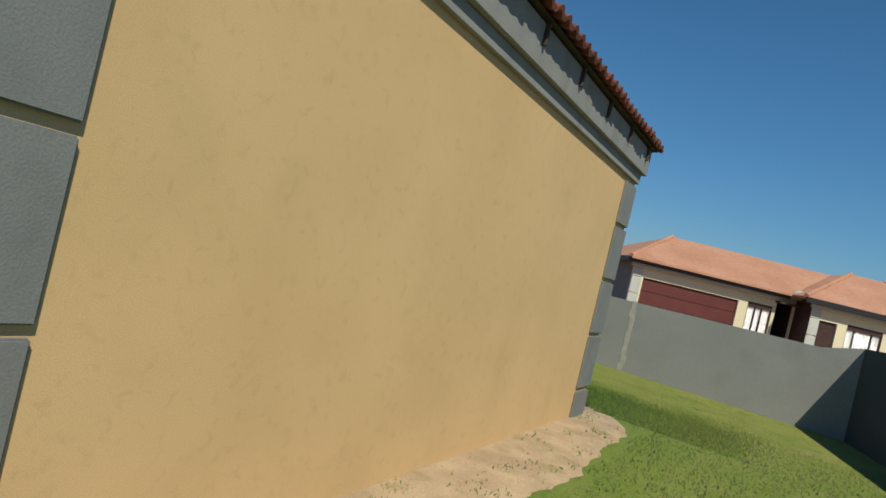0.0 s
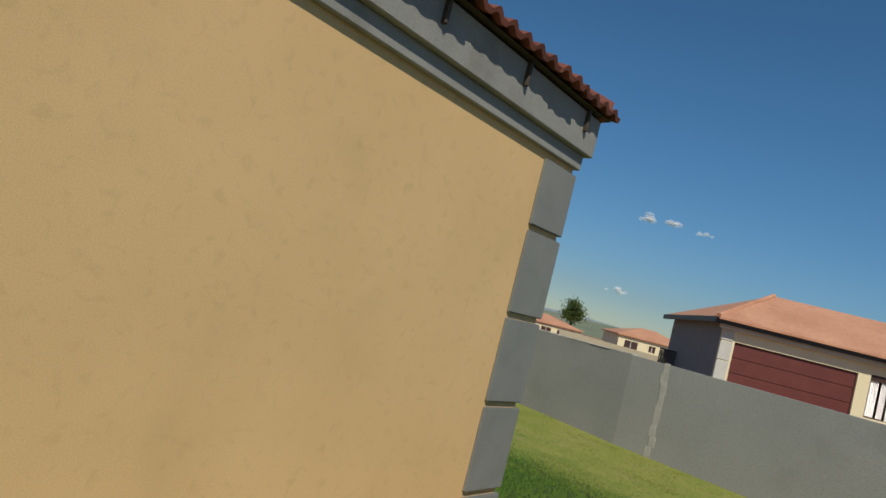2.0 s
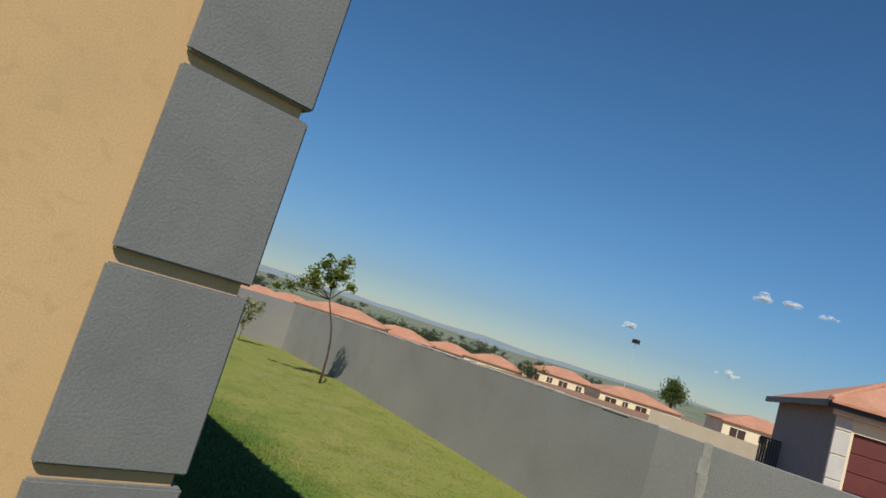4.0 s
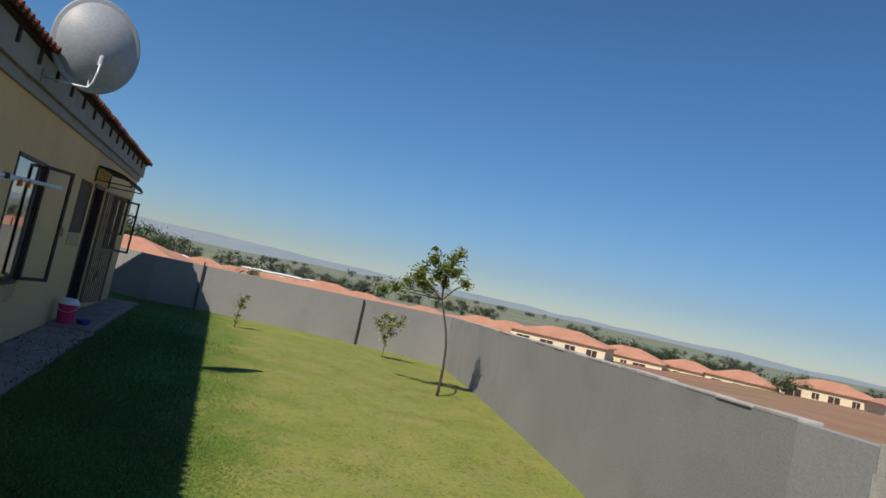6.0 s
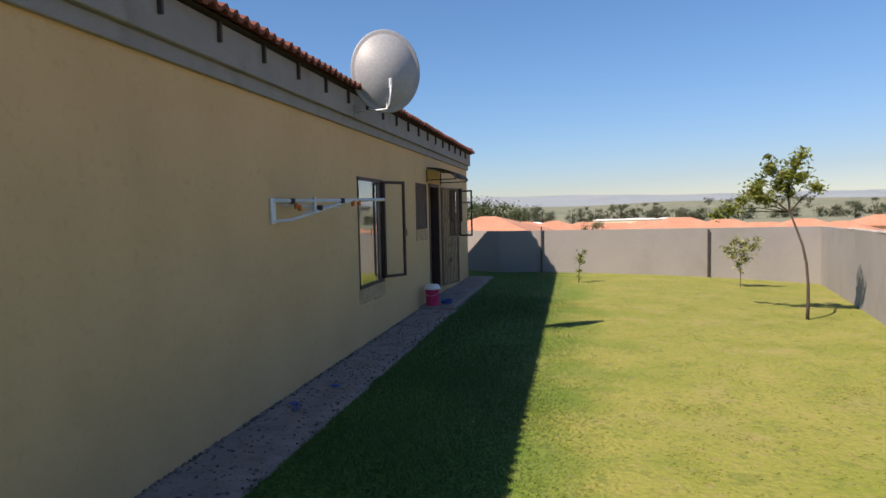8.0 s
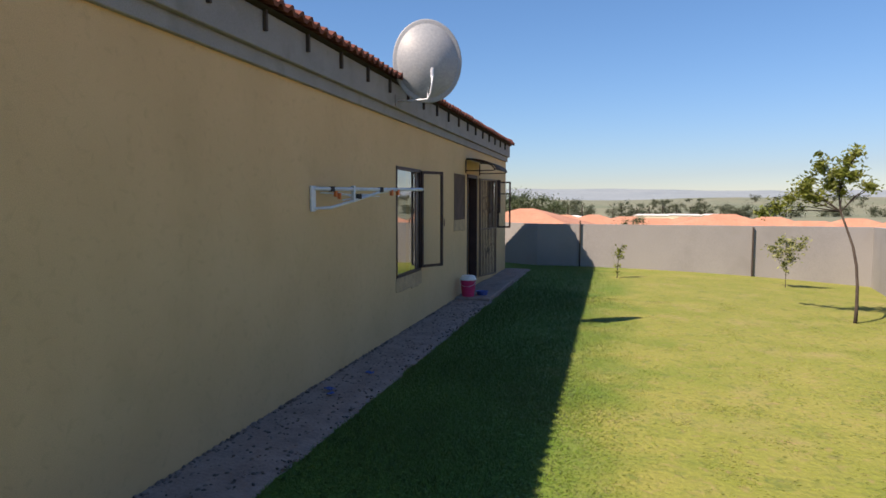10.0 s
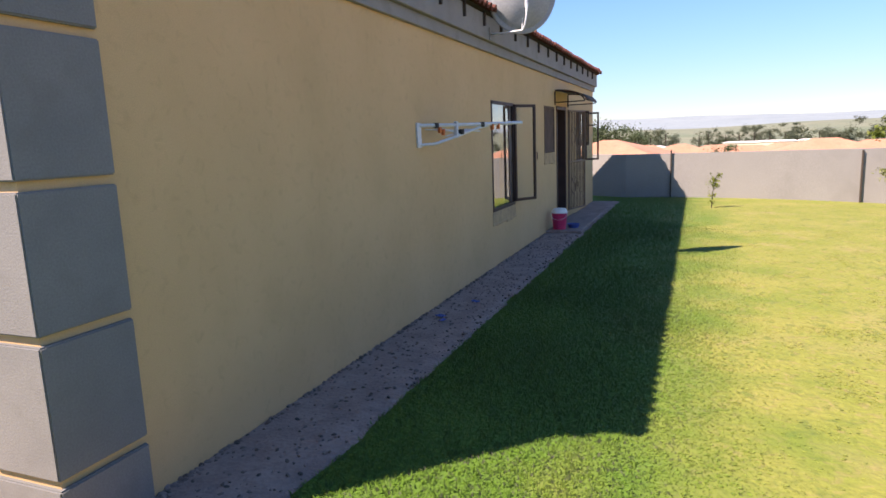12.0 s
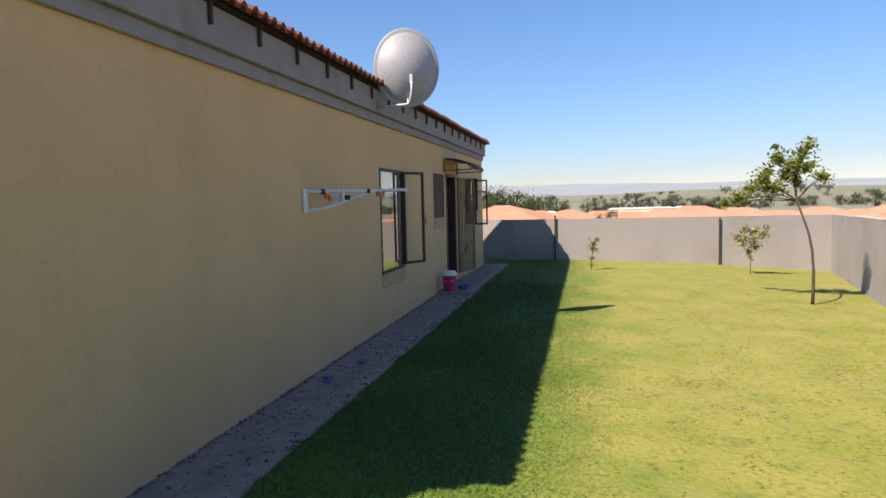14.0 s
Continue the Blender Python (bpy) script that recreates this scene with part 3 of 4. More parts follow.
# single tiles along the visible eaves
vv, ff = [], []
for k in range(NU + 1):
    u = TW * k / NU
    t = tile_height(u if k < NU else u - 1e-6)
    vv += [(u, -0.03, t + 0.022), (u, 0.42, t - 0.004), (u, -0.03, t - 0.012), (u, 0.42, t - 0.03)]
for k in range(NU):
    i, j = 4 * k, 4 * k + 4
    ff += [(i, j, j + 1, i + 1), (i + 2, i + 3, j + 3, j + 2), (i, i + 2, j + 2, j), (i + 1, j + 1, j + 3, i + 3)]
ff += [(0, 1, 3, 2), (4 * NU, 4 * NU + 2, 4 * NU + 3, 4 * NU + 1)]
tile_mesh = bpy.data.meshes.new("roof_tile"); tile_mesh.from_pydata(vv, [], ff); tile_mesh.materials.append(TILE)
rt = random.Random(6)
for side in ("east", "south"):
    o, eu, ev, Lu = slope_frame(side)
    up = eu.cross(ev)
    n = int(Lu / TW)
    for c in range(n):
        p = o + eu * (c * TW + (Lu - n * TW if side == "south" else 0.0)) + up * (0.008 + rt.uniform(-0.005, 0.005)) + ev * rt.uniform(-0.012, 0.008)
        m = Matrix((eu, ev, up)).transposed().to_4x4()
        m.translation = p
        corner = c if side == "east" else n - 1 - c
        piece("roof_tile", tile_mesh, roof, m @ Matrix.Diagonal((1, 0.3 if corner == 0 else 0.8 if corner == 1 else 1, 1, 1)))
# under-roof sheathing and hip caps
bm = bmesh.new()
a = [bm.verts.new(p) for p in ((OV - .03, -OV + .03, EZ - .012), (OV - .03, HOUSE_L + OV - .03, EZ - .012), (-HOUSE_W - OV + .03, HOUSE_L + OV - .03, EZ - .012), (-HOUSE_W - OV + .03, -OV + .03, EZ - .012))]
rz = EZ + (HOUSE_W / 2 + OV) * math.tan(PITCH) - 0.03
hw = HOUSE_W / 2
r0, r1 = bm.verts.new((-hw, hw, rz)), bm.verts.new((-hw, HOUSE_L - hw, rz))
for f in ((a[0], a[1], r1, r0), (a[1], a[2], r1), (a[2], a[3], r0, r1), (a[3], a[0], r0)):
    bm.faces.new(f)
bm.faces.new(a)
part("sheathing", bm, TIMBER, roof, "dark timber underside")
def cap(p, q):
    bm = bmesh.new()
    tube(bm, [p.lerp(q, i / 12) + Vector((0, 0, 0.012 * (i % 2))) for i in range(13)], 0.085, 10)
    part("hip_cap", bm, TILE, roof)
top0, top1 = Vector((-hw, hw, rz + .05)), Vector((-hw, HOUSE_L - hw, rz + .05))
cap(Vector((OV - .06, -OV + .06, EZ + .05)), top0); cap(Vector((-HOUSE_W - OV + .06, -OV + .06, EZ + .05)), top0)
cap(Vector((OV - .06, HOUSE_L + OV - .06, EZ + .05)), top1); cap(Vector((-HOUSE_W - OV + .06, HOUSE_L + OV - .06, EZ + .05)), top1); cap(top0, top1)
# rafter ends under the tiles
def rafter(side, u):
    o, eu, ev, Lu = slope_frame(side)
    bm = bmesh.new()
    box(bm, (-0.013, -0.005, -0.15), (0.013, 0.03, 0.0), 0.003)
    p = o + eu * u
    if side == "east":
        m = pose(0.085, p.y, 3.035, 0, 0, -90)
    else:
        m = pose(p.x, -0.085, 3.035, 0, 0, 180)
    part("rafter_end", bm, TIMBER, roof, "dark weathered timber end", m=m)
for i in range(21):
    rafter("east", OV + 0.17 + 0.665 * i)
for i in range(8):
    rafter("south", HOUSE_W + OV - 0.13 - 0.79 * i)

# ---- windows and door ----
def bar(bm, y0, y1, z0, z1, x0, x1):
    return box(bm, (x0, y0, z0), (x1, y1, z1), 0.004)
def window(name, w, label, mullions=(), panes=(), transoms=(), glass=GLASS, sill=True, paint=FRAME):
    """A brown steel frame set in the opening, with glass where panes are given (y0, y1, z0, z1)."""
    y0, y1, z0, z1 = w
    ob = thing(name, label, "window", kind="structure")
    bm = bmesh.new()
    for a in ((y0, y1, z1 - 0.045, z1), (y0, y1, z0, z0 + 0.045), (y0, y0 + 0.045, z0, z1), (y1 - 0.045, y1, z0, z1)):
        bar(bm, *a, -0.016, 0.008)
    for y in mullions:
        bar(bm, y - 0.016, y + 0.016, z0, z1, -0.010, 0.006)
    for z in transoms:
        bar(bm, y0, y1, z - 0.02, z + 0.02, -0.010, 0.004)
    part("window_frame", bm, paint, ob, "brown painted steel frame")
    for a, b, c, d in panes:
        bm = bmesh.new(); box(bm, (-0.008, a, c), (-0.003, b, d))
        g = part("pane", bm, glass, ob, "clear glass pane"); g.visible_shadow = False
    if not sill:
        return ob
    bm = bmesh.new()
    box(bm, (-0.10, y0 - 0.02, z0 - 0.16), (0.008, y1 + 0.02, z0 - 0.004), 0.004)
    for k in range(7):
        a = y0 - 0.02 + (y1 - y0 + 0.04) * k / 7
        h = 0.02 + 0.03 * noise.noise((a * 3.1, z0, 2.0))
        box(bm, (-0.02, a, z0 - 0.17 - h), (0.013, a + (y1 - y0 + 0.04) / 7, z0 - 0.15), 0.004)
    part("window_sill", bm, SILL, ob, "rough broken plaster sill")
    return ob
def leaf(parent, hinge, width, z0, z1, angle, split=None):
    """An open casement leaf hinged at (0, hinge); angle turns it outwards from lying along +y."""
    bm = bmesh.new()
    for a in ((0, width, z1 - 0.038, z1), (0, width, z0, z0 + 0.038), (0, 0.038, z0, z1), (width - 0.038, width, z0, z1)):
        box(bm, (-0.016, a[0], a[2]), (0.016, a[1], a[3]), 0.004)
    if split:
        box(bm, (-0.014, 0, split - 0.012), (0.014, width, split + 0.012), 0.003)
    m = pose(0.012, hinge, 0, 0, 0, -angle)
    lf = part("casement_leaf", bm, FRAME, parent, "open dark brown steel casement", m=m)
    bm = bmesh.new(); box(bm, (-0.003, 0.028, z0 + 0.028), (0.003, width - 0.028, z1 - 0.028))
    g = part("pane", bm, CLEAR, lf, "clear glass pane"); g.visible_shadow = False
    bm = bmesh.new(); tube(bm, [(0.02, width - 0.02, (z0 + z1) / 2), (0.05, width - 0.02, (z0 + z1) / 2), (0.055, width - 0.02, (z0 + z1) / 2 - 0.1)], 0.007, 6)
    part("handle", bm, FRAME, lf)
w1 = window("window_1", WIN1, "brown steel window with one casement standing open", (6.76,), [(6.0, 6.75, 0.76, 2.06)])
leaf(w1, 6.98, 0.41, 0.76, 2.085, 31)
w2 = window("window_2", WIN2, "small brown painted bathroom window with an obscured pane", (), [(8.94, 9.66, 1.40, 2.10)], (1.86,), PANEL, True, PANEL)
w3 = window("window_3", WIN3, "brown steel window with casements open outwards", (12.46,), [(12.48, 12.98, 1.12, 2.11)])
leaf(w3, 11.93, 0.25, 1.43, 2.13, 86)
leaf(w3, 13.0, 0.30, 1.08, 2.13, 80, 1.85)

def curtain(y0, y1, z0, z1, x, mat, label):
    bm = bmesh.new()
    n = 40
    vs = [[bm.verts.new((x + 0.03 * math.sin(i * 1.3) + 0.01 * math.sin(i * 0.5), y0 + (y1 - y0) * i / n, z)) for i in range(n + 1)] for z in (z0, z1)]
    for i in range(n):
        bm.faces.new((vs[0][i], vs[0][i + 1], vs[1][i + 1], vs[1][i]))
    ob = part("curtain", bm, mat, None, smooth=True)
    sol = ob.modifiers.new("thick", "SOLIDIFY"); sol.thickness = 0.004
    return tagged(ob, label, "curtain")
curtain(6.72, 7.06, 0.62, 2.3, -0.065, CURTAIN, "grey-brown curtain hanging inside the window")
curtain(11.92, 13.0, 1.0, 2.3, -0.10, CURTAIN, "grey-brown curtain hanging inside the window")

door = thing("door_1", "dark brown back door standing ajar behind a gate", "door", kind="structure")
y0, y1, z0, z1 = DOOR
bm = bmesh.new()
for a in ((y0, y0 + 0.06, z0, z1), (y1 - 0.06, y1, z0, z1), (y0, y1, z1 - 0.06, z1)):
    bar(bm, *a, -0.14, 0.012)
part("door_frame", bm, FRAME, door, "dark brown steel door frame")
bm = bmesh.new(); box(bm, (-0.02, 0, z0 + 0.01), (0.02, 0.74, z1 - 0.07), 0.004)
for za, zb in ((0.3, 0.95), (1.1, 1.95)):
    box(bm, (0.02, 0.1, za), (0.026, 0.64, zb), 0.004)
dl = part("door_leaf", bm, GATE, door, "brown panelled leaf", m=pose(-0.12, y0 + 0.07, 0, 0, 0, 28))
bm = bmesh.new(); tube(bm, [(0.02, 0.68, 1.1), (0.07, 0.68, 1.1), (0.07, 0.58, 1.1)], 0.009, 6)
part("door_handle", bm, STEEL, dl, "steel lever handle")

# steel security gate folded open against the wall
gate = thing("security_gate", "brown wrought steel security gate swung open against the wall", "gate", m=pose(0.05, 10.76, 0, 0, 0, -14))
bm = bmesh.new()
gw, g0, g1 = 0.80, 0.2, 2.12
for a in ((0, gw, g1 - 0.03, g1), (0, gw, g0, g0 + 0.03), (0, 0.03, g0, g1), (gw - 0.03, gw, g0, g1), (0, gw, 1.12, 1.15)):
    box(bm, (-0.012, a[0], a[2]), (0.012, a[1], a[3]), 0.003)
part("gate_frame", bm, GATE, gate)
for i in range(1, 11):
    bm = bmesh.new(); tube(bm, [(0, gw * i / 11, g0), (0, gw * i / 11, g1)], 0.010, 6)
    part("gate_bar", bm, GATE, gate)
for yc in (0.23, 0.57):
    for zc in (0.65, 1.6):
        bm = bmesh.new()
        tube(bm, [(0.012, yc + math.cos(a) * (0.15 - a * 0.012), zc + math.sin(a) * (0.22 - a * 0.016)) for a in [k * 0.35 for k in range(26)]], 0.006, 5)
        part("scroll", bm, GATE, gate)

# hood over the door: arched iron brackets with a thin sheet
hood = thing("door_hood", "small arched iron canopy above the back door", "canopy")
for y in (9.74, 10.96):
    bm = bmesh.new()
    tube(bm, [(0.01, y, 2.40), (0.01, y, 2.18)], 0.012, 6)
    tube(bm, [(0.01 + 0.52 * math.sin(a), y, 2.22 + 0.20 * math.cos(a)) for a in [k * math.pi / 2 / 10 for k in range(11)]], 0.012, 6)
    tube(bm, [(0.01, y, 2.22), (0.25, y, 2.22), (0.52, y, 2.225)], 0.010, 6)
    part("bracket", bm, FRAME, hood, "dark iron bracket")
bm = bmesh.new()
sec = [(0.015 + 0.54 * math.sin(a), 2.235 + 0.205 * math.cos(a)) for a in [k * math.pi / 2 / 10 for k in range(11)]]
vs = [[bm.verts.new((x, y, z)) for x, z in sec] for y in (9.71, 10.99)]
for i in range(10):
    bm.faces.new((vs[0][i], vs[0][i + 1], vs[1][i + 1], vs[1][i]))
ob = part("canopy_sheet", bm, TIMBER, hood, "dark sheet", smooth=True)
ob.modifiers.new("thick", "SOLIDIFY").thickness = 0.006

# ---- paving along the wall and sandy strip ----
def ragged(name, pts_in, pts_out, mat, z, label, category):
    bm = bmesh.new()
    n = len(pts_in)
    mid = [[bm.verts.new((a[0] + (b[0] - a[0]) * k / 4, a[1] + (b[1] - a[1]) * k / 4, 0.0 if k == 4 else z + 0.006 * noise.noise((a[0] * 3 + k, a[1] * 3, 1)))) for k in range(5)] for a, b in zip(pts_in, pts_out)]
    for a, b in zip(mid, mid[1:]):
        for k in range(4):
            bm.faces.new((a[k], a[k + 1], b[k + 1], b[k]))
    return tagged(part(name, bm, mat), label, category, kind="structure")
ys = [-0.02 + i * 0.1 for i in range(144)]
ragged("wall_paving", [(0.0, y) for y in ys], [(0.66 + 0.05 * noise.noise((y * 2.1, 1, 0)) + 0.03 * noise.noise((y * 9, 4, 0)), y) for y in ys], APRON, 0.022, "rough grey concrete strip along the house wall", "paving")
xs = [-9.0 + i * 0.1 for i in range(95)]
ragged("sand_strip", [(x, 0.02) for x in xs], [(x, -0.64 - 0.05 * math.sin(x * 2.1) + 0.10 * noise.noise((x * 4, 2, 0)) + (0.5 * max(0, x + 0.2))) for x in xs], SAND, 0.028, "bare sandy soil with tufts beside the wall", "soil")

step = bmesh.new(); box(step, (0.0, 8.95, 0.0), (0.60, 11.5, 0.065), 0.02)
tagged(part("door_step", step, APRON), "rough concrete step at the back door", "step", kind="structure")

# stones and rubble on the paving edge
rng2 = random.Random(11)
bm = bmesh.new()
for i in range(1500):
    y = rng2.uniform(-0.1, 8.8)
    x = abs(rng2.gauss(0, 0.022)) if i < 450 else rng2.uniform(0.03, 0.62)
    r = rng2.uniform(0.007, 0.022) if i < 450 else rng2.uniform(0.004, 0.015)
    g = bmesh.ops.create_icosphere(bm, subdivisions=1, radius=r)
    bmesh.ops.transform(bm, verts=g["verts"], matrix=pose(x, y, 0.022, rng2.uniform(0, 90), 0, rng2.uniform(0, 360)) @ Matrix.Diagonal((1.3, 0.9, 0.7, 1)))
tagged(part("gravel", bm, RUBBLE), "loose dark rubble along the wall foot", "gravel", kind="stuff")

# ---- satellite dish ----
dish = thing("satellite_dish", "light grey satellite dish on an arm above the eaves", "satellite dish")
DC = Vector((0.452, 5.78, 3.277))
nrm = Vector((0.39, -0.915, 0.02)).normalized()          # the bulging back of the dish is turned to the yard
dm = Matrix.Translation(DC) @ nrm.to_track_quat("Z", "Y").to_matrix().to_4x4()
bm = bmesh.new()
SG = 56
prof = [(0.0, 0.152)] + [(0.86 * k / 10, 0.012 + 0.14 * (1 - (k / 10) ** 2)) for k in range(1, 11)] + [(0.875, 0.004), (0.90, 0.0), (0.97, 0.0), (1.0, -0.006), (1.0, -0.022), (0.985, -0.026)]
rings = [[bm.verts.new((0.40 * r * math.cos(a), 0.477 * r * math.sin(a), z)) for a in [2 * math.pi * k / SG for k in range(SG)]] if r else [bm.verts.new((0, 0, z))] for r, z in prof]
for a, b in zip(rings, rings[1:]):
    for k in range(SG):
        bm.faces.new((a[0], b[k], b[(k + 1) % SG])) if len(a) == 1 else bm.faces.new((a[k], b[k], b[(k + 1) % SG], a[(k + 1) % SG]))
ob = part("reflector", bm, DISHPAINT, dish, "light grey painted metal reflector", smooth=True, m=dm)
ob.modifiers.new("thick", "SOLIDIFY").thickness = 0.004
bm = bmesh.new()
tube(bm, [(0.085, 5.76, 2.83), (0.20, 5.72, 2.825), dm @ Vector((-0.10, -0.462, 0.10)), dm @ Vector((-0.015, -0.455, 0.125)), dm @ Vector((0.012, -0.40, 0.14)), dm @ Vector((0.03, -0.30, 0.15)), dm @ Vector((0.035, -0.20, 0.15))], 0.010, 8)
part("mount_arm", bm, STEEL, dish, "bent pale steel mounting pole", smooth=True)
bm = bmesh.new(); tube(bm, [dm @ Vector((-0.015, -0.45, 0.12)), dm @ Vector((-0.005, -0.38, 0.05)), dm @ Vector((0.0, -0.31, 0.07))], 0.007, 6)
part("stay", bm, STEEL, dish, "thin steel stay")
bm = bmesh.new(); box(bm, (0.085, 5.69, 2.76), (0.096, 5.83, 2.90), 0.003)
part("mount_plate", bm, BAND, dish, "grey painted mounting plate")
bm = bmesh.new(); box(bm, (0.018, -0.22, 0.085), (0.052, -0.11, 0.155), 0.008)
part("back_bracket", bm, STEEL, dish, m=dm)

# ---- folding clothes airer on the wall ----
airer = thing("clothes_airer", "pale blue-grey steel folding clothes airer fixed to wall", "clothes airer")
Y = 3.71
bm = bmesh.new(); box(bm, (0.0, Y - 0.03, 1.575), (0.022, Y + 0.05, 1.80), 0.005)
part("wall_plate", bm, STEEL, airer)
bm = bmesh.new(); tube(bm, [(0.02, Y, 1.775), (0.3, Y, 1.77), (0.62, Y, 1.765), (1.01, Y, 1.765)], 0.016, 8)
part("top_bar", bm, STEEL, airer)
bm = bmesh.new(); tube(bm, [(0.02, Y, 1.60), (0.16, Y, 1.605), (0.34, Y, 1.66), (0.56, Y, 1.73), (0.66, Y, 1.755)], 0.013, 8)
part("brace", bm, STEEL, airer)
for k, (xa, za, xb, zb) in enumerate(((0.12, 1.77, 0.40, 1.69), (0.20, 1.72, 0.52, 1.72), (0.28, 1.67, 0.70, 1.745), (0.1, 1.74, 0.62, 1.70))):
    bm = bmesh.new(); tube(bm, [(xa, Y + 0.02 + 0.012 * k, za), (xb, Y + 0.03 + 0.012 * k, zb)], 0.007, 6)
    part("rail", bm, STEEL, airer)
for x, z, mt, l in ((0.17, 1.772, BLACK, "black clamp"), (0.60, 1.765, BLACK, "black clamp"), (0.40, 1.705, BLACK, "black clamp")):
    bm = bmesh.new(); box(bm, (x - 0.016, Y - 0.022, z - 0.026), (x + 0.016, Y + 0.03, z + 0.022), 0.005)
    part("clamp", bm, mt, airer, l)
for x, z in ((0.20, 1.735), (0.23, 1.715), (0.70, 1.742), (0.76, 1.745)):
    bm = bmesh.new(); box(bm, (x - 0.008, Y - 0.02, z - 0.035), (x + 0.010, Y + 0.02, z + 0.02), 0.004)
    part("peg", bm, ORANGE, airer, "orange plastic clothes peg")
bm = bmesh.new(); box(bm, (0.345, Y - 0.02, 1.65), (0.362, Y + 0.03, 1.80), 0.004)
part("strut", bm, STEEL, airer)

# the arms are swung half way back along the wall
swing = Matrix(((0.693, -0.83, 0, 0.83 * Y), (1.03, 0.56, 0, 0.44 * Y), (0.02, 0, 1, 0), (0, 0, 0, 1)))
for child in airer.children:
    if not child.name.startswith("wall_plate"):
        child.data.transform(swing)

# ---- bucket, basin, shoes by the door ----
bucket = thing("bucket", "red plastic bucket with white lid beside the door", "bucket", m=pose(0.20, 9.12, 0.067))
bm = bmesh.new(); tube(bm, [(0, 0, 0), (0, 0, 0.12), (0, 0, 0.285)], 0.105, 20, 0.132)
part("body", bm, RED, bucket, smooth=False)
bm = bmesh.new(); tube(bm, [(0, 0, 0.277), (0, 0, 0.30)], 0.142, 20); tube(bm, [(0, 0, 0.30), (0, 0, 0.335), (0, 0, 0.355)], 0.138, 20, 0.10)
part("lid", bm, WHITE, bucket, "white plastic lid")
bm = bmesh.new(); tube(bm, [(0.14 * math.cos(a), -0.02 - 0.10 * math.sin(a), 0.27 - 0.10 * math.sin(a)) for a in [k * math.pi / 10 for k in range(11)]], 0.0035, 5)
part("handle", bm, STEEL, bucket, "thin wire handle")
basin = thing("basin", "small blue plastic basin on the concrete step", "basin", m=pose(0.40, 9.34, 0.067) @ Matrix.Diagonal((0.62, 0.62, 0.62, 1)))
bm = bmesh.new()
SG = 24
prof = [(0.0, 0.006), (0.13, 0.006), (0.155, 0.10), (0.175, 0.105), (0.175, 0.098), (0.16, 0.092), (0.135, 0.0), (0.0, 0.0)]
rg = [[bm.verts.new((r * math.cos(2 * math.pi * k / SG), r * math.sin(2 * math.pi * k / SG), z)) for k in range(SG)] for r, z in prof if r > 0]
for a, b in zip(rg, rg[1:]):
    for k in range(SG):
        bm.faces.new((a[k], a[(k + 1) % SG], b[(k + 1) % SG], b[k]))
bm.faces.new(rg[0]); bm.faces.new(rg[-1][::-1])
part("bowl", bm, BLUE, basin)

def scrap(x, y, s, seed):
    """A crumpled bit of blue plastic sheet lying on the paving."""
    rr = random.Random(seed)
    bm = bmesh.new()
    n = 6
    vs = [[bm.verts.new((s * (i / n - 0.5) + rr.uniform(-.1, .1) * s, 1.5 * s * (j / n - 0.5) + rr.uniform(-.1, .1) * s, 0.012 + rr.uniform(0, 0.35) * s)) for j in range(n + 1)] for i in range(n + 1)]
    for i in range(n):
        for j in range(n):
            bm.faces.new((vs[i][j], vs[i + 1][j], vs[i + 1][j + 1], vs[i][j + 1]))
    ob = part("plastic_scrap", bm, BLUE, None, m=pose(x, y, 0.026, 0, 0, rr.uniform(0, 360)))
    ob.modifiers.new("thick", "SOLIDIFY").thickness = 0.002
    tagged(ob, "crumpled scrap of blue plastic on the rough paving", "litter", group="scraps of litter")
scrap(0.20, 3.62, 0.06, 1)
scrap(0.26, 3.50, 0.04, 2)
scrap(0.34, 4.2, 0.05, 3)

# ---- plants ----
def leaf_cloud(centres, count, size, seed, squash=0.8):
    """Many small folded leaves scattered about the centres (x, y, z, radius)."""
    rr = random.Random(seed)
    vv, ff = [], []
    tot = sum(c[3] ** 2 for c in centres)
    for cx, cy, cz, R in centres:
        for _ in range(int(count * R * R / tot)):
            d = Vector((rr.gauss(0, 1), rr.gauss(0, 1), rr.gauss(0, 1))).normalized() * R * min(1.7, abs(rr.gauss(0, 0.72)) + 0.1)
            p = Vector((cx + d.x, cy + d.y, cz + d.z * squash))
            q = Euler((rr.uniform(-1.0, 1.0), rr.uniform(-1.0, 1.0), rr.uniform(0, 6.28)))
            s = size * rr.uniform(0.6, 1.35)
            i = len(vv)
            for a in ((-0.5, 0, 0), (0, -0.26, -0.06), (0.55, 0, 0.04), (0, 0.26, -0.06)):
                w = Vector(a) * s; w.rotate(q); vv.append(tuple(p + w))
            ff += [(i, i + 1, i + 2), (i, i + 2, i + 3)]
    return vv, ff
def leaves(parent, centres, count, size, seed, mat, name="crown"):
    vv, ff = leaf_cloud(centres, count, size, seed)
    me = bpy.data.meshes.new(name); me.from_pydata(vv, [], ff); me.materials.append(mat)
    ob = new(name, me); ob.parent = parent
    return ob

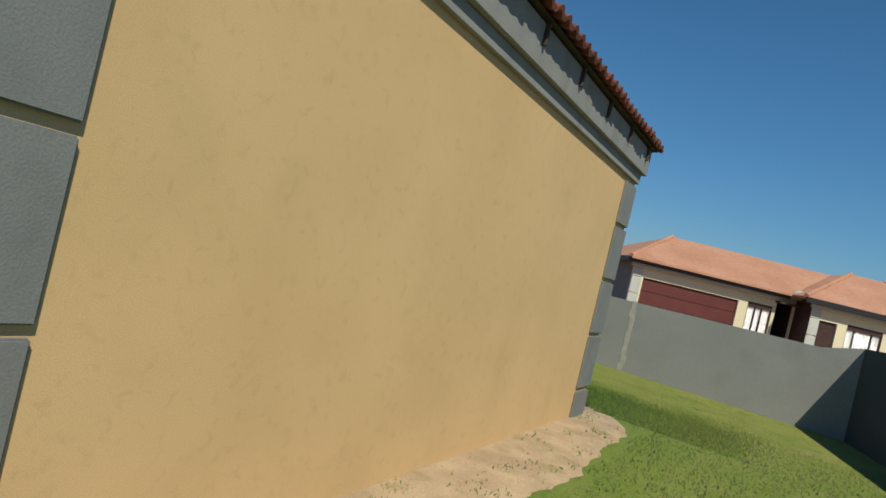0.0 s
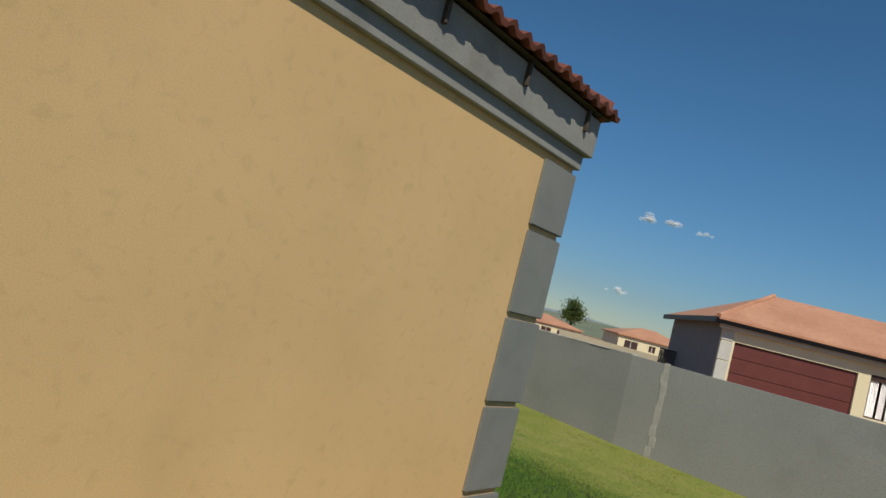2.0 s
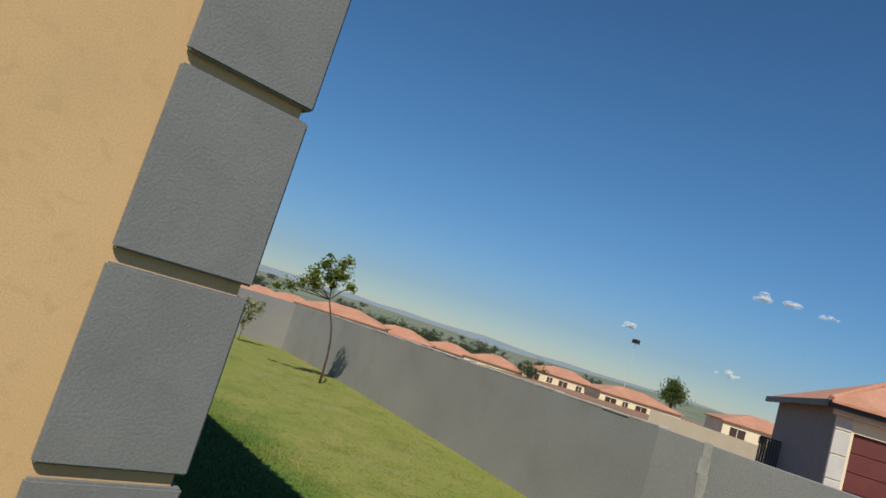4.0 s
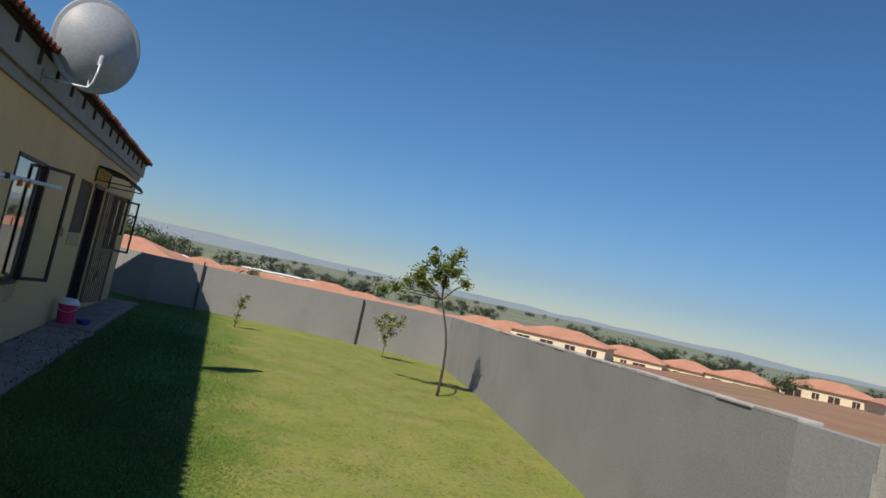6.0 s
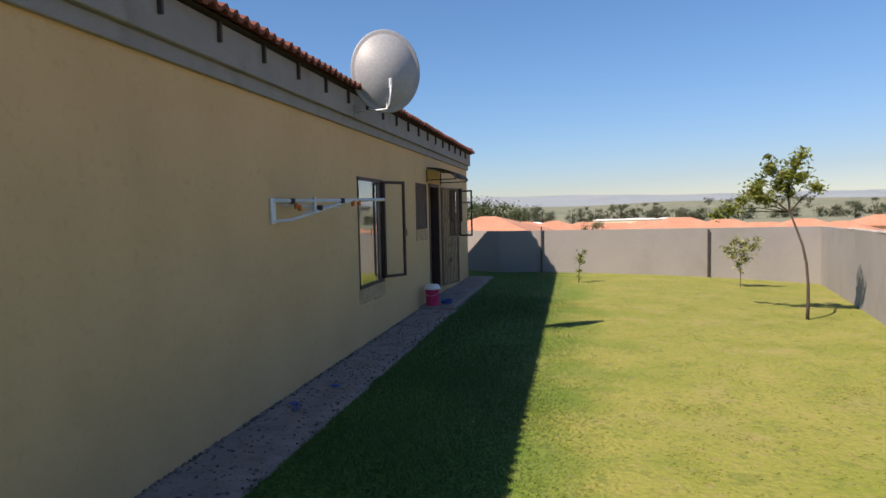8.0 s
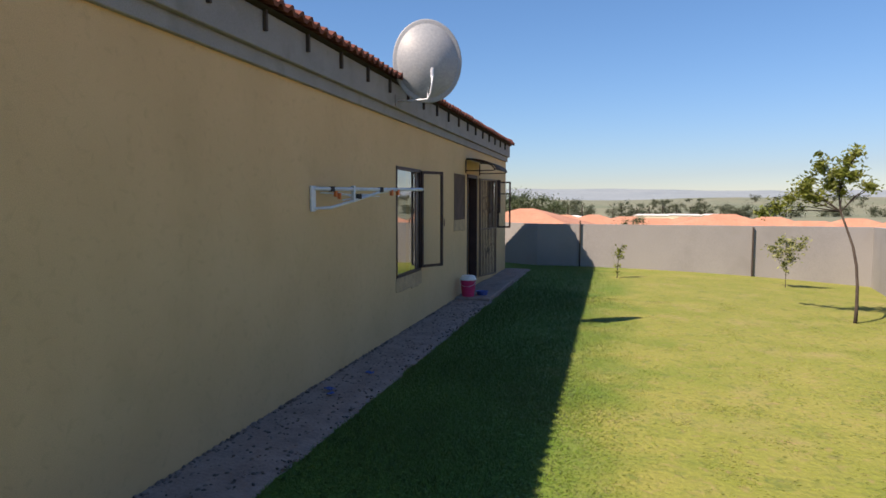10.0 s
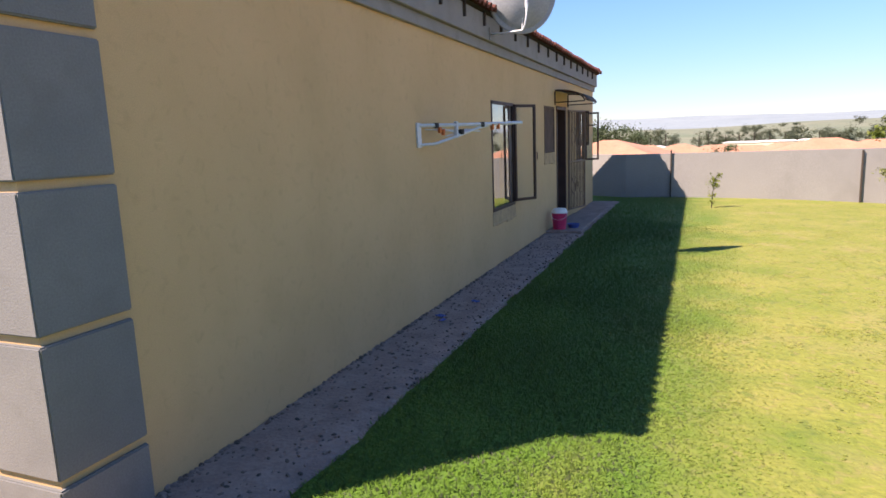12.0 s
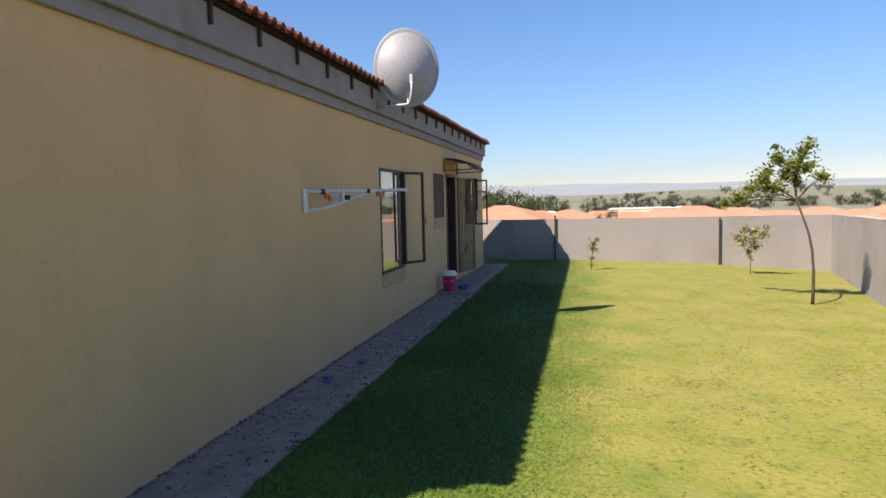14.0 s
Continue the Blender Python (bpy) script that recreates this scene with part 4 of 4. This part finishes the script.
tree = thing("tree", "slender young tree with sparse green crown on the lawn", "tree", m=pose(0.23, 0.42, -0.09))
bm = bmesh.new()
trunk = [(5.70, 8.40, 0), (5.715, 8.42, 0.25), (5.725, 8.46, 0.55), (5.72, 8.52, 0.85), (5.69, 8.60, 1.12), (5.63, 8.70, 1.38), (5.57, 8.80, 1.62), (5.55, 8.84, 1.9), (5.56, 8.86, 2.2)]
tube(bm, trunk, 0.026, 8, 0.009)
part("trunk", bm, BARK, tree, "thin leaning grey-brown trunk", smooth=True)
clumps = [(0.18, 0.70, 0.09), (0.08, 0.60, 0.10), (-0.34, 0.56, 0.08), (-0.22, 0.50, 0.11), (-0.05, 0.42, 0.15), (0.10, 0.38, 0.12), (-0.15, 0.25, 0.14), (0.28, 0.22, 0.08), (0.41, 0.21, 0.09),
          (-0.40, 0.32, 0.10), (-0.55, 0.20, 0.13), (-0.42, 0.08, 0.11), (-0.70, 0.05, 0.10), (-0.87, -0.08, 0.11), (-1.03, -0.18, 0.08), (-0.25, 0.05, 0.11), (0.05, 0.12, 0.08), (0.22, 0.82, 0.045), (-0.36, 0.70, 0.045)]
rc = random.Random(3)
crown = [(5.57 + 0.957 * a + rc.uniform(-.1, .1) * 0.3, 8.80 - 0.289 * a + rc.uniform(-.22, .22), 1.765 + b, r * 1.2) for a, b, r in clumps]
for i, (x, y, z, R) in enumerate(crown):
    bm = bmesh.new()
    st = Vector(trunk[6 if z < 2.0 else 7]); en = Vector((x, y, z))
    tube(bm, [st, st.lerp(en, 0.5) + Vector((0, 0, 0.04)), en], 0.010, 5, 0.003)
    part("limb", bm, BARK, tree)
leaves(tree, crown, 2700, 0.075, 5, LEAF)
sap = thing("sapling", "small staked sapling with few leaves near the wall", "sapling", m=pose(2.68, 13.15, lawn_z(2.68, 13.15)))
bm = bmesh.new(); tube(bm, [(0, 0, 0), (0.01, 0, 0.3), (0.04, 0, 0.55), (0.10, 0, 0.76)], 0.012, 6, 0.004)
part("stem", bm, BARK, sap)
leaves(sap, [(0.0, 0, 0.14, 0.07), (0.02, 0, 0.28, 0.08), (0.05, 0, 0.48, 0.11), (0.02, 0, 0.60, 0.11), (0.14, 0, 0.70, 0.07)], 210, 0.06, 8, LEAF, "foliage")
sap2 = thing("sapling", "leafy pale green sapling near the grey wall", "sapling", m=pose(6.10, 13.3, lawn_z(6.1, 13.3)))
bm = bmesh.new(); tube(bm, [(0, 0, 0), (0.0, 0, 0.3), (0.02, 0, 0.6), (0.0, 0, 0.95)], 0.010, 6, 0.004)
part("stem", bm, BARK, sap2)
leaves(sap2, [(0.0, 0, 0.36, 0.08), (-0.03, 0, 0.50, 0.13), (0.10, 0.02, 0.60, 0.13), (-0.18, 0, 0.70, 0.15), (-0.28, 0, 0.84, 0.13), (0.02, -0.04, 0.76, 0.17), (0.06, 0, 0.93, 0.19), (0.26, 0, 0.86, 0.15), (0.32, 0, 1.02, 0.09), (-0.12, 0, 1.0, 0.11)], 800, 0.075, 9, PALELEAF, "foliage")
# ---- neighbouring houses ----
def hip_roof(bm, w, d, z, rise, ov=0.35, thick=0.12, inset=None):
    a = [bm.verts.new(p) for p in ((-w / 2 - ov, -d / 2 - ov, z), (w / 2 + ov, -d / 2 - ov, z), (w / 2 + ov, d / 2 + ov, z), (-w / 2 - ov, d / 2 + ov, z))]
    lo = [bm.verts.new(v.co - Vector((0, 0, thick))) for v in a]
    k = max(0.2, w / 2 - (inset or d / 2))
    r0, r1 = bm.verts.new((-k, 0, z + rise)), bm.verts.new((k, 0, z + rise))
    for f in ((a[0], a[1], r1, r0), (a[1], a[2], r1), (a[2], a[3], r0, r1), (a[3], a[0], r0)):
        bm.faces.new(f)
    for i in range(4):
        n = (i + 1) % 4
        bm.faces.new((a[n], a[i], lo[i], lo[n]))
    bm.faces.new(lo)
    return bm

FARROOF = material("far_terracotta_roof", (0.42, 0.20, 0.125), (0.51, 0.265, 0.175), 0.9, 0.6, 6, 0.2, stains=((0.33, 0.13, 0.08), 1.2, 0.5))
def far_house(x, y, ridge, w, d, turn, seed, label):
    """A small hipped-roof house, with wall, roof and its windows and door."""
    rr = random.Random(seed)
    rise = 1.35 + 0.1 * rr.random()
    eave = ridge - rise
    base = eave - 3.4
    ob = thing("house", label, "house", m=pose(x, y, base, 0, 0, turn), group="houses of the estate")
    ops = []
    u = -w / 2 + 0.9
    while u < w / 2 - 1.6:
        ww = rr.choice((0.9, 1.4, 1.8))
        ops.append((u, u + ww, 1.5 if ww > 1 else 1.9, 2.75))
        u += ww + rr.uniform(0.9, 1.7)
    part("wall", wall_mesh(bmesh.new(), -w / 2, w / 2, 0, 3.4, 0.2, ops, lambda a, v, q: (a, -d / 2 + q, v)), NBCREAM, ob, "pale cream plastered front")
    for lo, hi in (((-w / 2, -d / 2 + 0.2, 0), (-w / 2 + 0.2, d / 2, 3.4)), ((w / 2 - 0.2, -d / 2 + 0.2, 0), (w / 2, d / 2, 3.4)), ((-w / 2 + 0.2, d / 2 - 0.2, 0), (w / 2 - 0.2, d / 2, 3.4))):
        bm = bmesh.new(); box(bm, lo, hi); part("side_wall", bm, NBCREAM, ob)
    for a, b, c, e in ops:
        bm = bmesh.new(); box(bm, (a, -d / 2 + 0.1, c), (b, -d / 2 + 0.14, e))
        wp = part("window", bm, FRAME, ob, "dark window")
        bm = bmesh.new(); box(bm, ((a + b) / 2 - 0.03, -d / 2 + 0.07, c), ((a + b) / 2 + 0.03, -d / 2 + 0.1, e)); part("mullion", bm, WHITE, wp)
    part("roof", hip_roof(bmesh.new(), w, d, 3.4, rise), FARROOF, ob, "terracotta tiled hipped roof")
    return ob

def polar(az, d):
    return 2.0 + d * math.sin(radians(az)), -1.5 + d * math.cos(radians(az))
for i, (az, d, ridge, w, dep, turn) in enumerate((
        (-15, 46, 1.5, 13, 9, 8), (-6.6, 44, 1.25, 9, 8, -10), (-1.0, 66, 0.45, 9, 8, 5), (4.2, 58, 0.35, 10, 8, 0), (9.6, 50, 0.85, 9.5, 8, -8), (15.8, 62, 0.15, 10, 8, -20), (21.0, 74, -0.1, 9, 8, -25),
        (-3.6, 78, 0.2, 9, 8, -4), (1.7, 84, -0.1, 10, 8, 6), (7.0, 86, -0.1, 11, 8, -6), (12.8, 80, 0.1, 10, 8, -14), (18.5, 92, -0.2, 10, 8, -22), (23.6, 104, 0.0, 10, 8, -30), (26.2, 96, 0.3, 10, 8, -35), (31.0, 92, 1.0, 13, 9, -42), (36.6, 104, 0.35, 11, 8, -45), (41.4, 112, 0.15, 10, 8, -48), (45.6, 110, 0.45, 10, 8, -50), (51.6, 108, 1.7, 12, 9, -54), (57.6, 104, 1.7, 13, 9, -35), (67.5, 88, 3.0, 10, 8, -50))):
    x, y = polar(az, d)
    far_house(x, y, ridge, w, dep, turn, i, "distant cream house with terracotta hipped roof")

# nearest neighbour: cream front with maroon garage door, dark grey side
nb = thing("house", "cream neighbouring house with maroon garage door and terracotta roof", "house", m=pose(22.05, 5.05, -0.3, 0, 0, -58))
# local frame: x runs along the front from the corner, y into the house
E0 = 3.38
front = [(0.5, 5.0, 0.0, 2.65), (5.45, 6.6, 1.1, 2.72), (9.35, 11.0, 1.1, 2.7), (12.9, 14.7, 1.1, 2.7)]
part("wall", wall_mesh(bmesh.new(), 0, 7.7, -0.4, E0, 0.22, [front[0], front[1], (6.75, 7.6, 0.0, 2.95)], lambda u, v, q: (u, q, v)), NBCREAM, nb, "pale cream plastered front wall")
part("wall", wall_mesh(bmesh.new(), 7.7, 19.0, -0.4, E0, 0.22, [(7.95, 8.9, 0.1, 2.6), front[2], front[3]], lambda u, v, q: (u, -1.2 + q, v)), NBCREAM, nb, "pale cream plastered front wall")
bm = bmesh.new(); box(bm, (0, 0.22, -0.4), (0.22, 8.6, E0)); part("side_wall", bm, GREY, nb, "dark grey side wall")
for lo, hi in (((18.78, -0.98, -0.4), (19, 8.6, E0)), ((0.22, 8.4, -0.4), (18.78, 8.6, E0))):
    bm = bmesh.new(); box(bm, lo, hi); part("side_wall", bm, NBCREAM, nb)
# porch walls and ceiling take dark colours to stand for the overhang's shade
bm = bmesh.new(); box(bm, (7.62, -1.17, -0.4), (7.7, 2.0, E0)); part("porch_wall", bm, FRAME, nb, "porch wall coloured dark brown for shade")
bm = bmesh.new(); box(bm, (6.6, 2.0, -0.4), (7.7, 2.1, E0)); part("porch_wall", bm, FRAME, nb, "porch wall coloured dark brown for shade")
bm = bmesh.new(); box(bm, (6.55, 0.22, -0.4), (6.62, 2.0, E0)); part("porch_wall", bm, FRAME, nb, "porch wall coloured dark brown for shade")
bm = bmesh.new(); box(bm, (6.66, -0.42, 2.95), (7.62, 2.0, 3.03)); part("porch_ceiling", bm, TIMBER, nb, "porch ceiling coloured dark for shade")
for xx, yy in ((0.0, -0.03), (7.65, -1.23)):
    for k in range(5):
        bm = bmesh.new(); box(bm, (xx - 0.03, yy, -0.4 + k * 0.76), (xx + 0.42, yy + 0.03, 0.32 + k * 0.76), 0.01)
        part("quoin_block", bm, PALEGREY, nb, "light grey corner block")
gd = None
bm = bmesh.new(); box(bm, (0.5, 0.12, -0.3), (5.0, 0.16, 2.65))
gd = part("garage_door", bm, MAROON, nb, "maroon sectional garage door")
for k in range(5):
    bm = bmesh.new(); box(bm, (0.53, 0.095, -0.28 + k * 0.585), (4.97, 0.118, 0.27 + k * 0.585), 0.01); part("panel", bm, MAROON, gd)
for a, b, c, e in front[1:]:
    o = -1.2 if a > 7.7 else 0
    bm = bmesh.new()
    for q in ((a, b, e - 0.22, e), (a, b, c, c + 0.05), (a, a + 0.04, c, e), (b - 0.04, b, c, e)):
        box(bm, (q[0], o + 0.04, q[2]), (q[1], o + 0.09, q[3]))
    wf = part("window", bm, FRAME, nb, "dark brown window frame")
    bm = bmesh.new(); box(bm, (a + .05, o + 0.062, c + .05), (b - .05, o + 0.068, e - .05)); g = part("pane", bm, CLEAR, wf); g.visible_shadow = False
    for h0, h1 in ((a + 0.05, a + 0.38), (a + 0.46, b - 0.46), (b - 0.38, b - 0.05)):
        bm = bmesh.new(); n = 14
        vs = [[bm.verts.new((h0 + (h1 - h0) * i / n, o + 0.11 + 0.025 * math.sin(i * 1.9), z)) for i in range(n + 1)] for z in (c, e - 0.08)]
        for i in range(n):
            bm.faces.new((vs[0][i], vs[0][i + 1], vs[1][i + 1], vs[1][i]))
        part("curtain", bm, LACE, wf, "white lace curtain")
bm = bmesh.new(); box(bm, (6.75, 1.8, 0.0), (7.5, 1.84, 2.6), 0.01); part("door", bm, FRAME, nb, "dark brown porch door")
bm = bmesh.new(); box(bm, (7.95, -1.1, 0.1), (8.9, -1.05, 2.6), 0.01); part("door", bm, FRAME, nb, "dark brown door")
for lo, hi in (((-0.2, -0.24, E0 - 0.32), (6.7, -0.06, E0 - 0.02)), ((7.5, -1.44, E0 - 0.32), (19.2, -1.26, E0 - 0.02))):
    bm = bmesh.new(); box(bm, lo, hi, 0.02); part("fascia", bm, PALEGREY, nb, "light grey eaves band")
bm = bmesh.new()
hip_roof(bm, 16.0, 9.0, 0, 1.75, 0.4, 0.08, 3.0)
part("roof", bm, FARROOF, nb, "terracotta tiled hipped roof", m=pose(8.0, 4.3, E0 + 0.06))
bm = bmesh.new()
hip_roof(bm, 11.6, 9.8, 0, 1.98, 0.4, 0.08, 4.9)
part("roof", bm, FARROOF, nb, "terracotta tiled hipped roof of the wing", m=pose(13.2, 3.7, E0 + 0.066))
for q in ((-0.4, -0.4, 3.0, 4.3), (7.0, -1.6, 12.3, 3.7), (19.4, -1.6, 14.1, 3.7)):
    z1 = E0 + (1.83 if q[0] < 0 else 2.06)
    bm = bmesh.new(); tube(bm, [(q[0], q[1], E0 + 0.1), ((q[0] + q[2]) / 2, (q[1] + q[3]) / 2, (E0 + 0.1 + z1) / 2), (q[2], q[3], z1)], 0.10, 8)
    part("hip_cap", bm, FARROOF, nb)
for lo, hi in (((-0.42, -0.48, E0 - 0.17), (7.0, -0.36, E0 + 0.06)), ((7.0, -1.70, E0 - 0.17), (19.4, -1.58, E0 + 0.06)), ((-0.48, -0.36, E0 - 0.17), (-0.36, 9.1, E0 + 0.06))):
    bm = bmesh.new(); box(bm, lo, hi, 0.015); part("gutter", bm, BLACK, nb, "dark gutter")

bm = bmesh.new()
cap_ = bmesh.ops.create_uvsphere(bm, u_segments=20, v_segments=12, radius=0.5)
bmesh.ops.delete(bm, geom=[v for v in bm.verts if v.co.z > -0.36], context="VERTS")
part("satellite_dish", bm, DISHPAINT, nb, "small grey satellite dish on the eaves", smooth=True, m=pose(7.3, -0.75, E0 + 0.25, 70, 0, -20)).modifiers.new("thick", "SOLIDIFY").thickness = 0.02
bm = bmesh.new(); tube(bm, [(7.3, -0.2, E0 - 0.15), (7.3, -0.35, E0 + 0.2)], 0.03, 6); part("dish_arm", bm, STEEL, nb)

# dark slatted gate in the gap beside the neighbour
x0, y0 = polar(67.0, 27.5); x1, y1 = polar(69.3, 27.5)
gap = math.hypot(x1 - x0, y1 - y0)
yard_gate = thing("driveway_gate", "dark steel slatted gate beside the cream house", "gate", m=pose(x0, y0, -0.9, 0, 0, math.degrees(math.atan2(y1 - y0, x1 - x0))))
bm = bmesh.new()
for lo, hi in (((0, -0.03, 0.05), (gap, 0.03, 0.13)), ((0, -0.03, 2.22), (gap, 0.03, 2.30)), ((0, -0.03, 0), (0.07, 0.03, 2.3)), ((gap - 0.07, -0.03, 0), (gap, 0.03, 2.3))):
    box(bm, lo, hi, 0.01)
part("gate_frame", bm, BLACK, yard_gate)
for k in range(9):
    bm = bmesh.new(); box(bm, (0.08 + (gap - 0.16) * k / 9, -0.015, 0.14), (0.08 + (gap - 0.16) * (k + 0.93) / 9, 0.015, 2.21), 0.004)
    part("slat", bm, SHADEGREY, yard_gate)

# cream garden wall and field mast further out
x0, y0 = polar(58.9, 52); x1, y1 = polar(68.6, 44)
a, b = Vector((x0, y0)), Vector((x1, y1))
d = (b - a).normalized()
bm = bmesh.new()
prism(bm, [(a.x, a.y), (b.x, b.y), (b.x - d.y * 0.2, b.y + d.x * 0.2), (a.x - d.y * 0.2, a.y + d.x * 0.2)], -3, 0.62)
tagged(part("garden_wall", bm, NBCREAM), "pale cream plastered garden wall beyond the plot", "wall", kind="structure")
x0, y0 = polar(57.2, 190)
mast = thing("floodlight_mast", "tall thin distant floodlight mast", "mast", m=pose(x0, y0, terrain(x0, y0)))
bm = bmesh.new(); tube(bm, [(0, 0, 0), (0, 0, 8), (0, 0, 17.5)], 0.07, 6, 0.05); part("pole", bm, STEEL, mast)
bm = bmesh.new()
for k in range(6):
    a = k * math.pi / 3
    box(bm, (-0.45, -0.2, -0.5), (0.45, 0.2, 0.5), 0.03, m=pose(0.9 * math.cos(a), 0.9 * math.sin(a), 17.0, 0, 0, math.degrees(a) + 90))
tube(bm, [(0, 0, 16.4), (0, 0, 16.6)], 1.2, 12)
part("lamp_head", bm, BLACK, mast, "dark ring of floodlights")

# ---- distant trees ----
def far_tree(az, d, top, width, seed, label="dark green distant tree", sink=0.5, count=1400):
    x, y = polar(az, d)
    g = terrain(x, y)
    h = max(2.5, top - g)
    ob = thing("tree", label, "tree", m=pose(x, y, g), group="distant trees")
    bm = bmesh.new(); tube(bm, [(0, 0, -sink), (0.1, 0, h * 0.3), (0, 0, h * 0.7)], 0.05 * h, 6, 0.02 * h); part("trunk", bm, BARK, ob)
    rr = random.Random(seed)
    cs = [(rr.uniform(-0.5, 0.5) * width, rr.uniform(-0.5, 0.5) * width, h * rr.uniform(0.15, 0.86), width * rr.uniform(0.14, 0.26)) for _ in range(14)]
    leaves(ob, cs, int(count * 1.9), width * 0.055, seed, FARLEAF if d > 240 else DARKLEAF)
    return ob
round_tree = far_tree(61.0, 125, 6.3, 5.2, 1, "round bushy green tree beyond the houses", count=100)
leaves(round_tree, [(0.0, 0, 4.9, 1.5), (-1.5, 0.4, 4.4, 1.3), (1.5, -0.3, 4.6, 1.4), (0.4, 0.5, 6.3, 1.2), (-0.8, -0.4, 5.8, 1.1), (1.2, 0.2, 5.8, 1.1), (-2.2, 0, 3.6, 1.0), (2.3, 0, 3.7, 1.0), (0, 0, 3.4, 1.2)], 5200, 0.42, 77, ROUNDLEAF, "foliage")
far_tree(48.6, 100, 0.8, 4, 2)
for i, (az, d, el, w) in enumerate(((-9.6, 210, 0.8, 12), (-8.3, 205, 0.8, 13), (-7.0, 200, 0.7, 12), (-5.9, 200, 0.45, 10), (-4.8, 190, 0.1, 8), (-12, 215, 1.3, 13), (-14, 215, 1.2, 13), (-3.6, 260, 0.35, 9), (-2.4, 280, 0.45, 9), (0.9, 380, 0.25, 9), (0.2, 390, 0.1, 8), (2.2, 400, 0.0, 8), (3.2, 420, 0.15, 9), (4.3, 420, 0.2, 9), (5.4, 420, 0.1, 9), (6.5, 430, 0.0, 9),
        (7.6, 430, -0.1, 9), (8.8, 420, 0.0, 12), (10.2, 400, -0.1, 12), (12, 420, 0.0, 14), (13.6, 420, 0.1, 14), (17, 430, -0.15, 14), (20, 420, -0.2, 14), (24, 430, -0.1, 14), (33.2, 170, -0.55, 7), (34.6, 172, -0.4, 8), (35.6, 170, -0.3, 8), (37.2, 175, -0.55, 8), (38.4, 178, -0.5, 8), (39.8, 180, -0.6, 8), (43, 190, -0.6, 8), (50.5, 170, -0.1, 7), (2.2, 36, -1.45, 1.6))):
    far_tree(az, d, 1.6 + d * math.tan(radians(el)), w, 20 + i)

# scrub and groves scattered over the valley, copied from a few grown trees
protos = [far_tree(-30 + 3 * i, 300 + 40 * i, 1.6 + h, w, 90 + i, "dark green bush in the far valley") for i, (h, w) in enumerate(((-3.5, 7), (-2.0, 9), (-0.5, 10), (-4, 5)))]
rs = random.Random(33)
for i in range(90):
    az, d = rs.uniform(-18, 62), rs.uniform(320, 950)
    x, y = polar(az, d)
    copy_thing(protos[i % 4], pose(x, y, terrain(x, y) - 0.4, 0, 0, rs.uniform(0, 360)))

# low white roofs in the valley
for az, d, w in ((-2.9, 150, 5), (3.4, 330, 16), (5.9, 340, 18), (8.2, 350, 10)):
    x, y = polar(az, d)
    ob = thing("shed", "low pale distant farm shed", "shed", m=pose(x, y, terrain(x, y), 0, 0, -az))
    bm = bmesh.new(); box(bm, (-w / 2, -2, -1), (w / 2, 2, 2.2)); part("wall", bm, NBCREAM, ob)
    bm = bmesh.new(); hip_roof(bm, w, 4, 2.2, 0.6); part("roof", bm, WHITE, ob, "pale sheet roof")

# ---- clouds ----
def cloud(az, el, w, h, seed):
    D = 2600
    rr = random.Random(seed)
    c = Vector((D * math.sin(radians(az)), D * math.cos(radians(az)), D * math.tan(radians(el))))
    bm = bmesh.new()
    for _ in range(8):
        g = bmesh.ops.create_icosphere(bm, subdivisions=2, radius=rr.uniform(0.3, 0.6) * h)
        bmesh.ops.scale(bm, verts=g["verts"], vec=(1.5, 1.5, 0.7))
        p = c + Vector((math.cos(radians(az)), -math.sin(radians(az)), 0)) * rr.gauss(0, 0.32) * w + Vector((0, 0, abs(rr.gauss(0, 0.35)) * h))
        bmesh.ops.translate(bm, verts=g["verts"], vec=p)
    return tagged(part("cloud", bm, CLOUD, smooth=True), "small white fair-weather cloud", "cloud", kind="structure")
cloud(66.2, 10.1, 55, 26, 1); cloud(68.4, 10.1, 50, 22, 2); cloud(71.2, 9.7, 60, 16, 3); cloud(56.6, 5.1, 60, 22, 4); cloud(65.2, 3.4, 60, 20, 5)
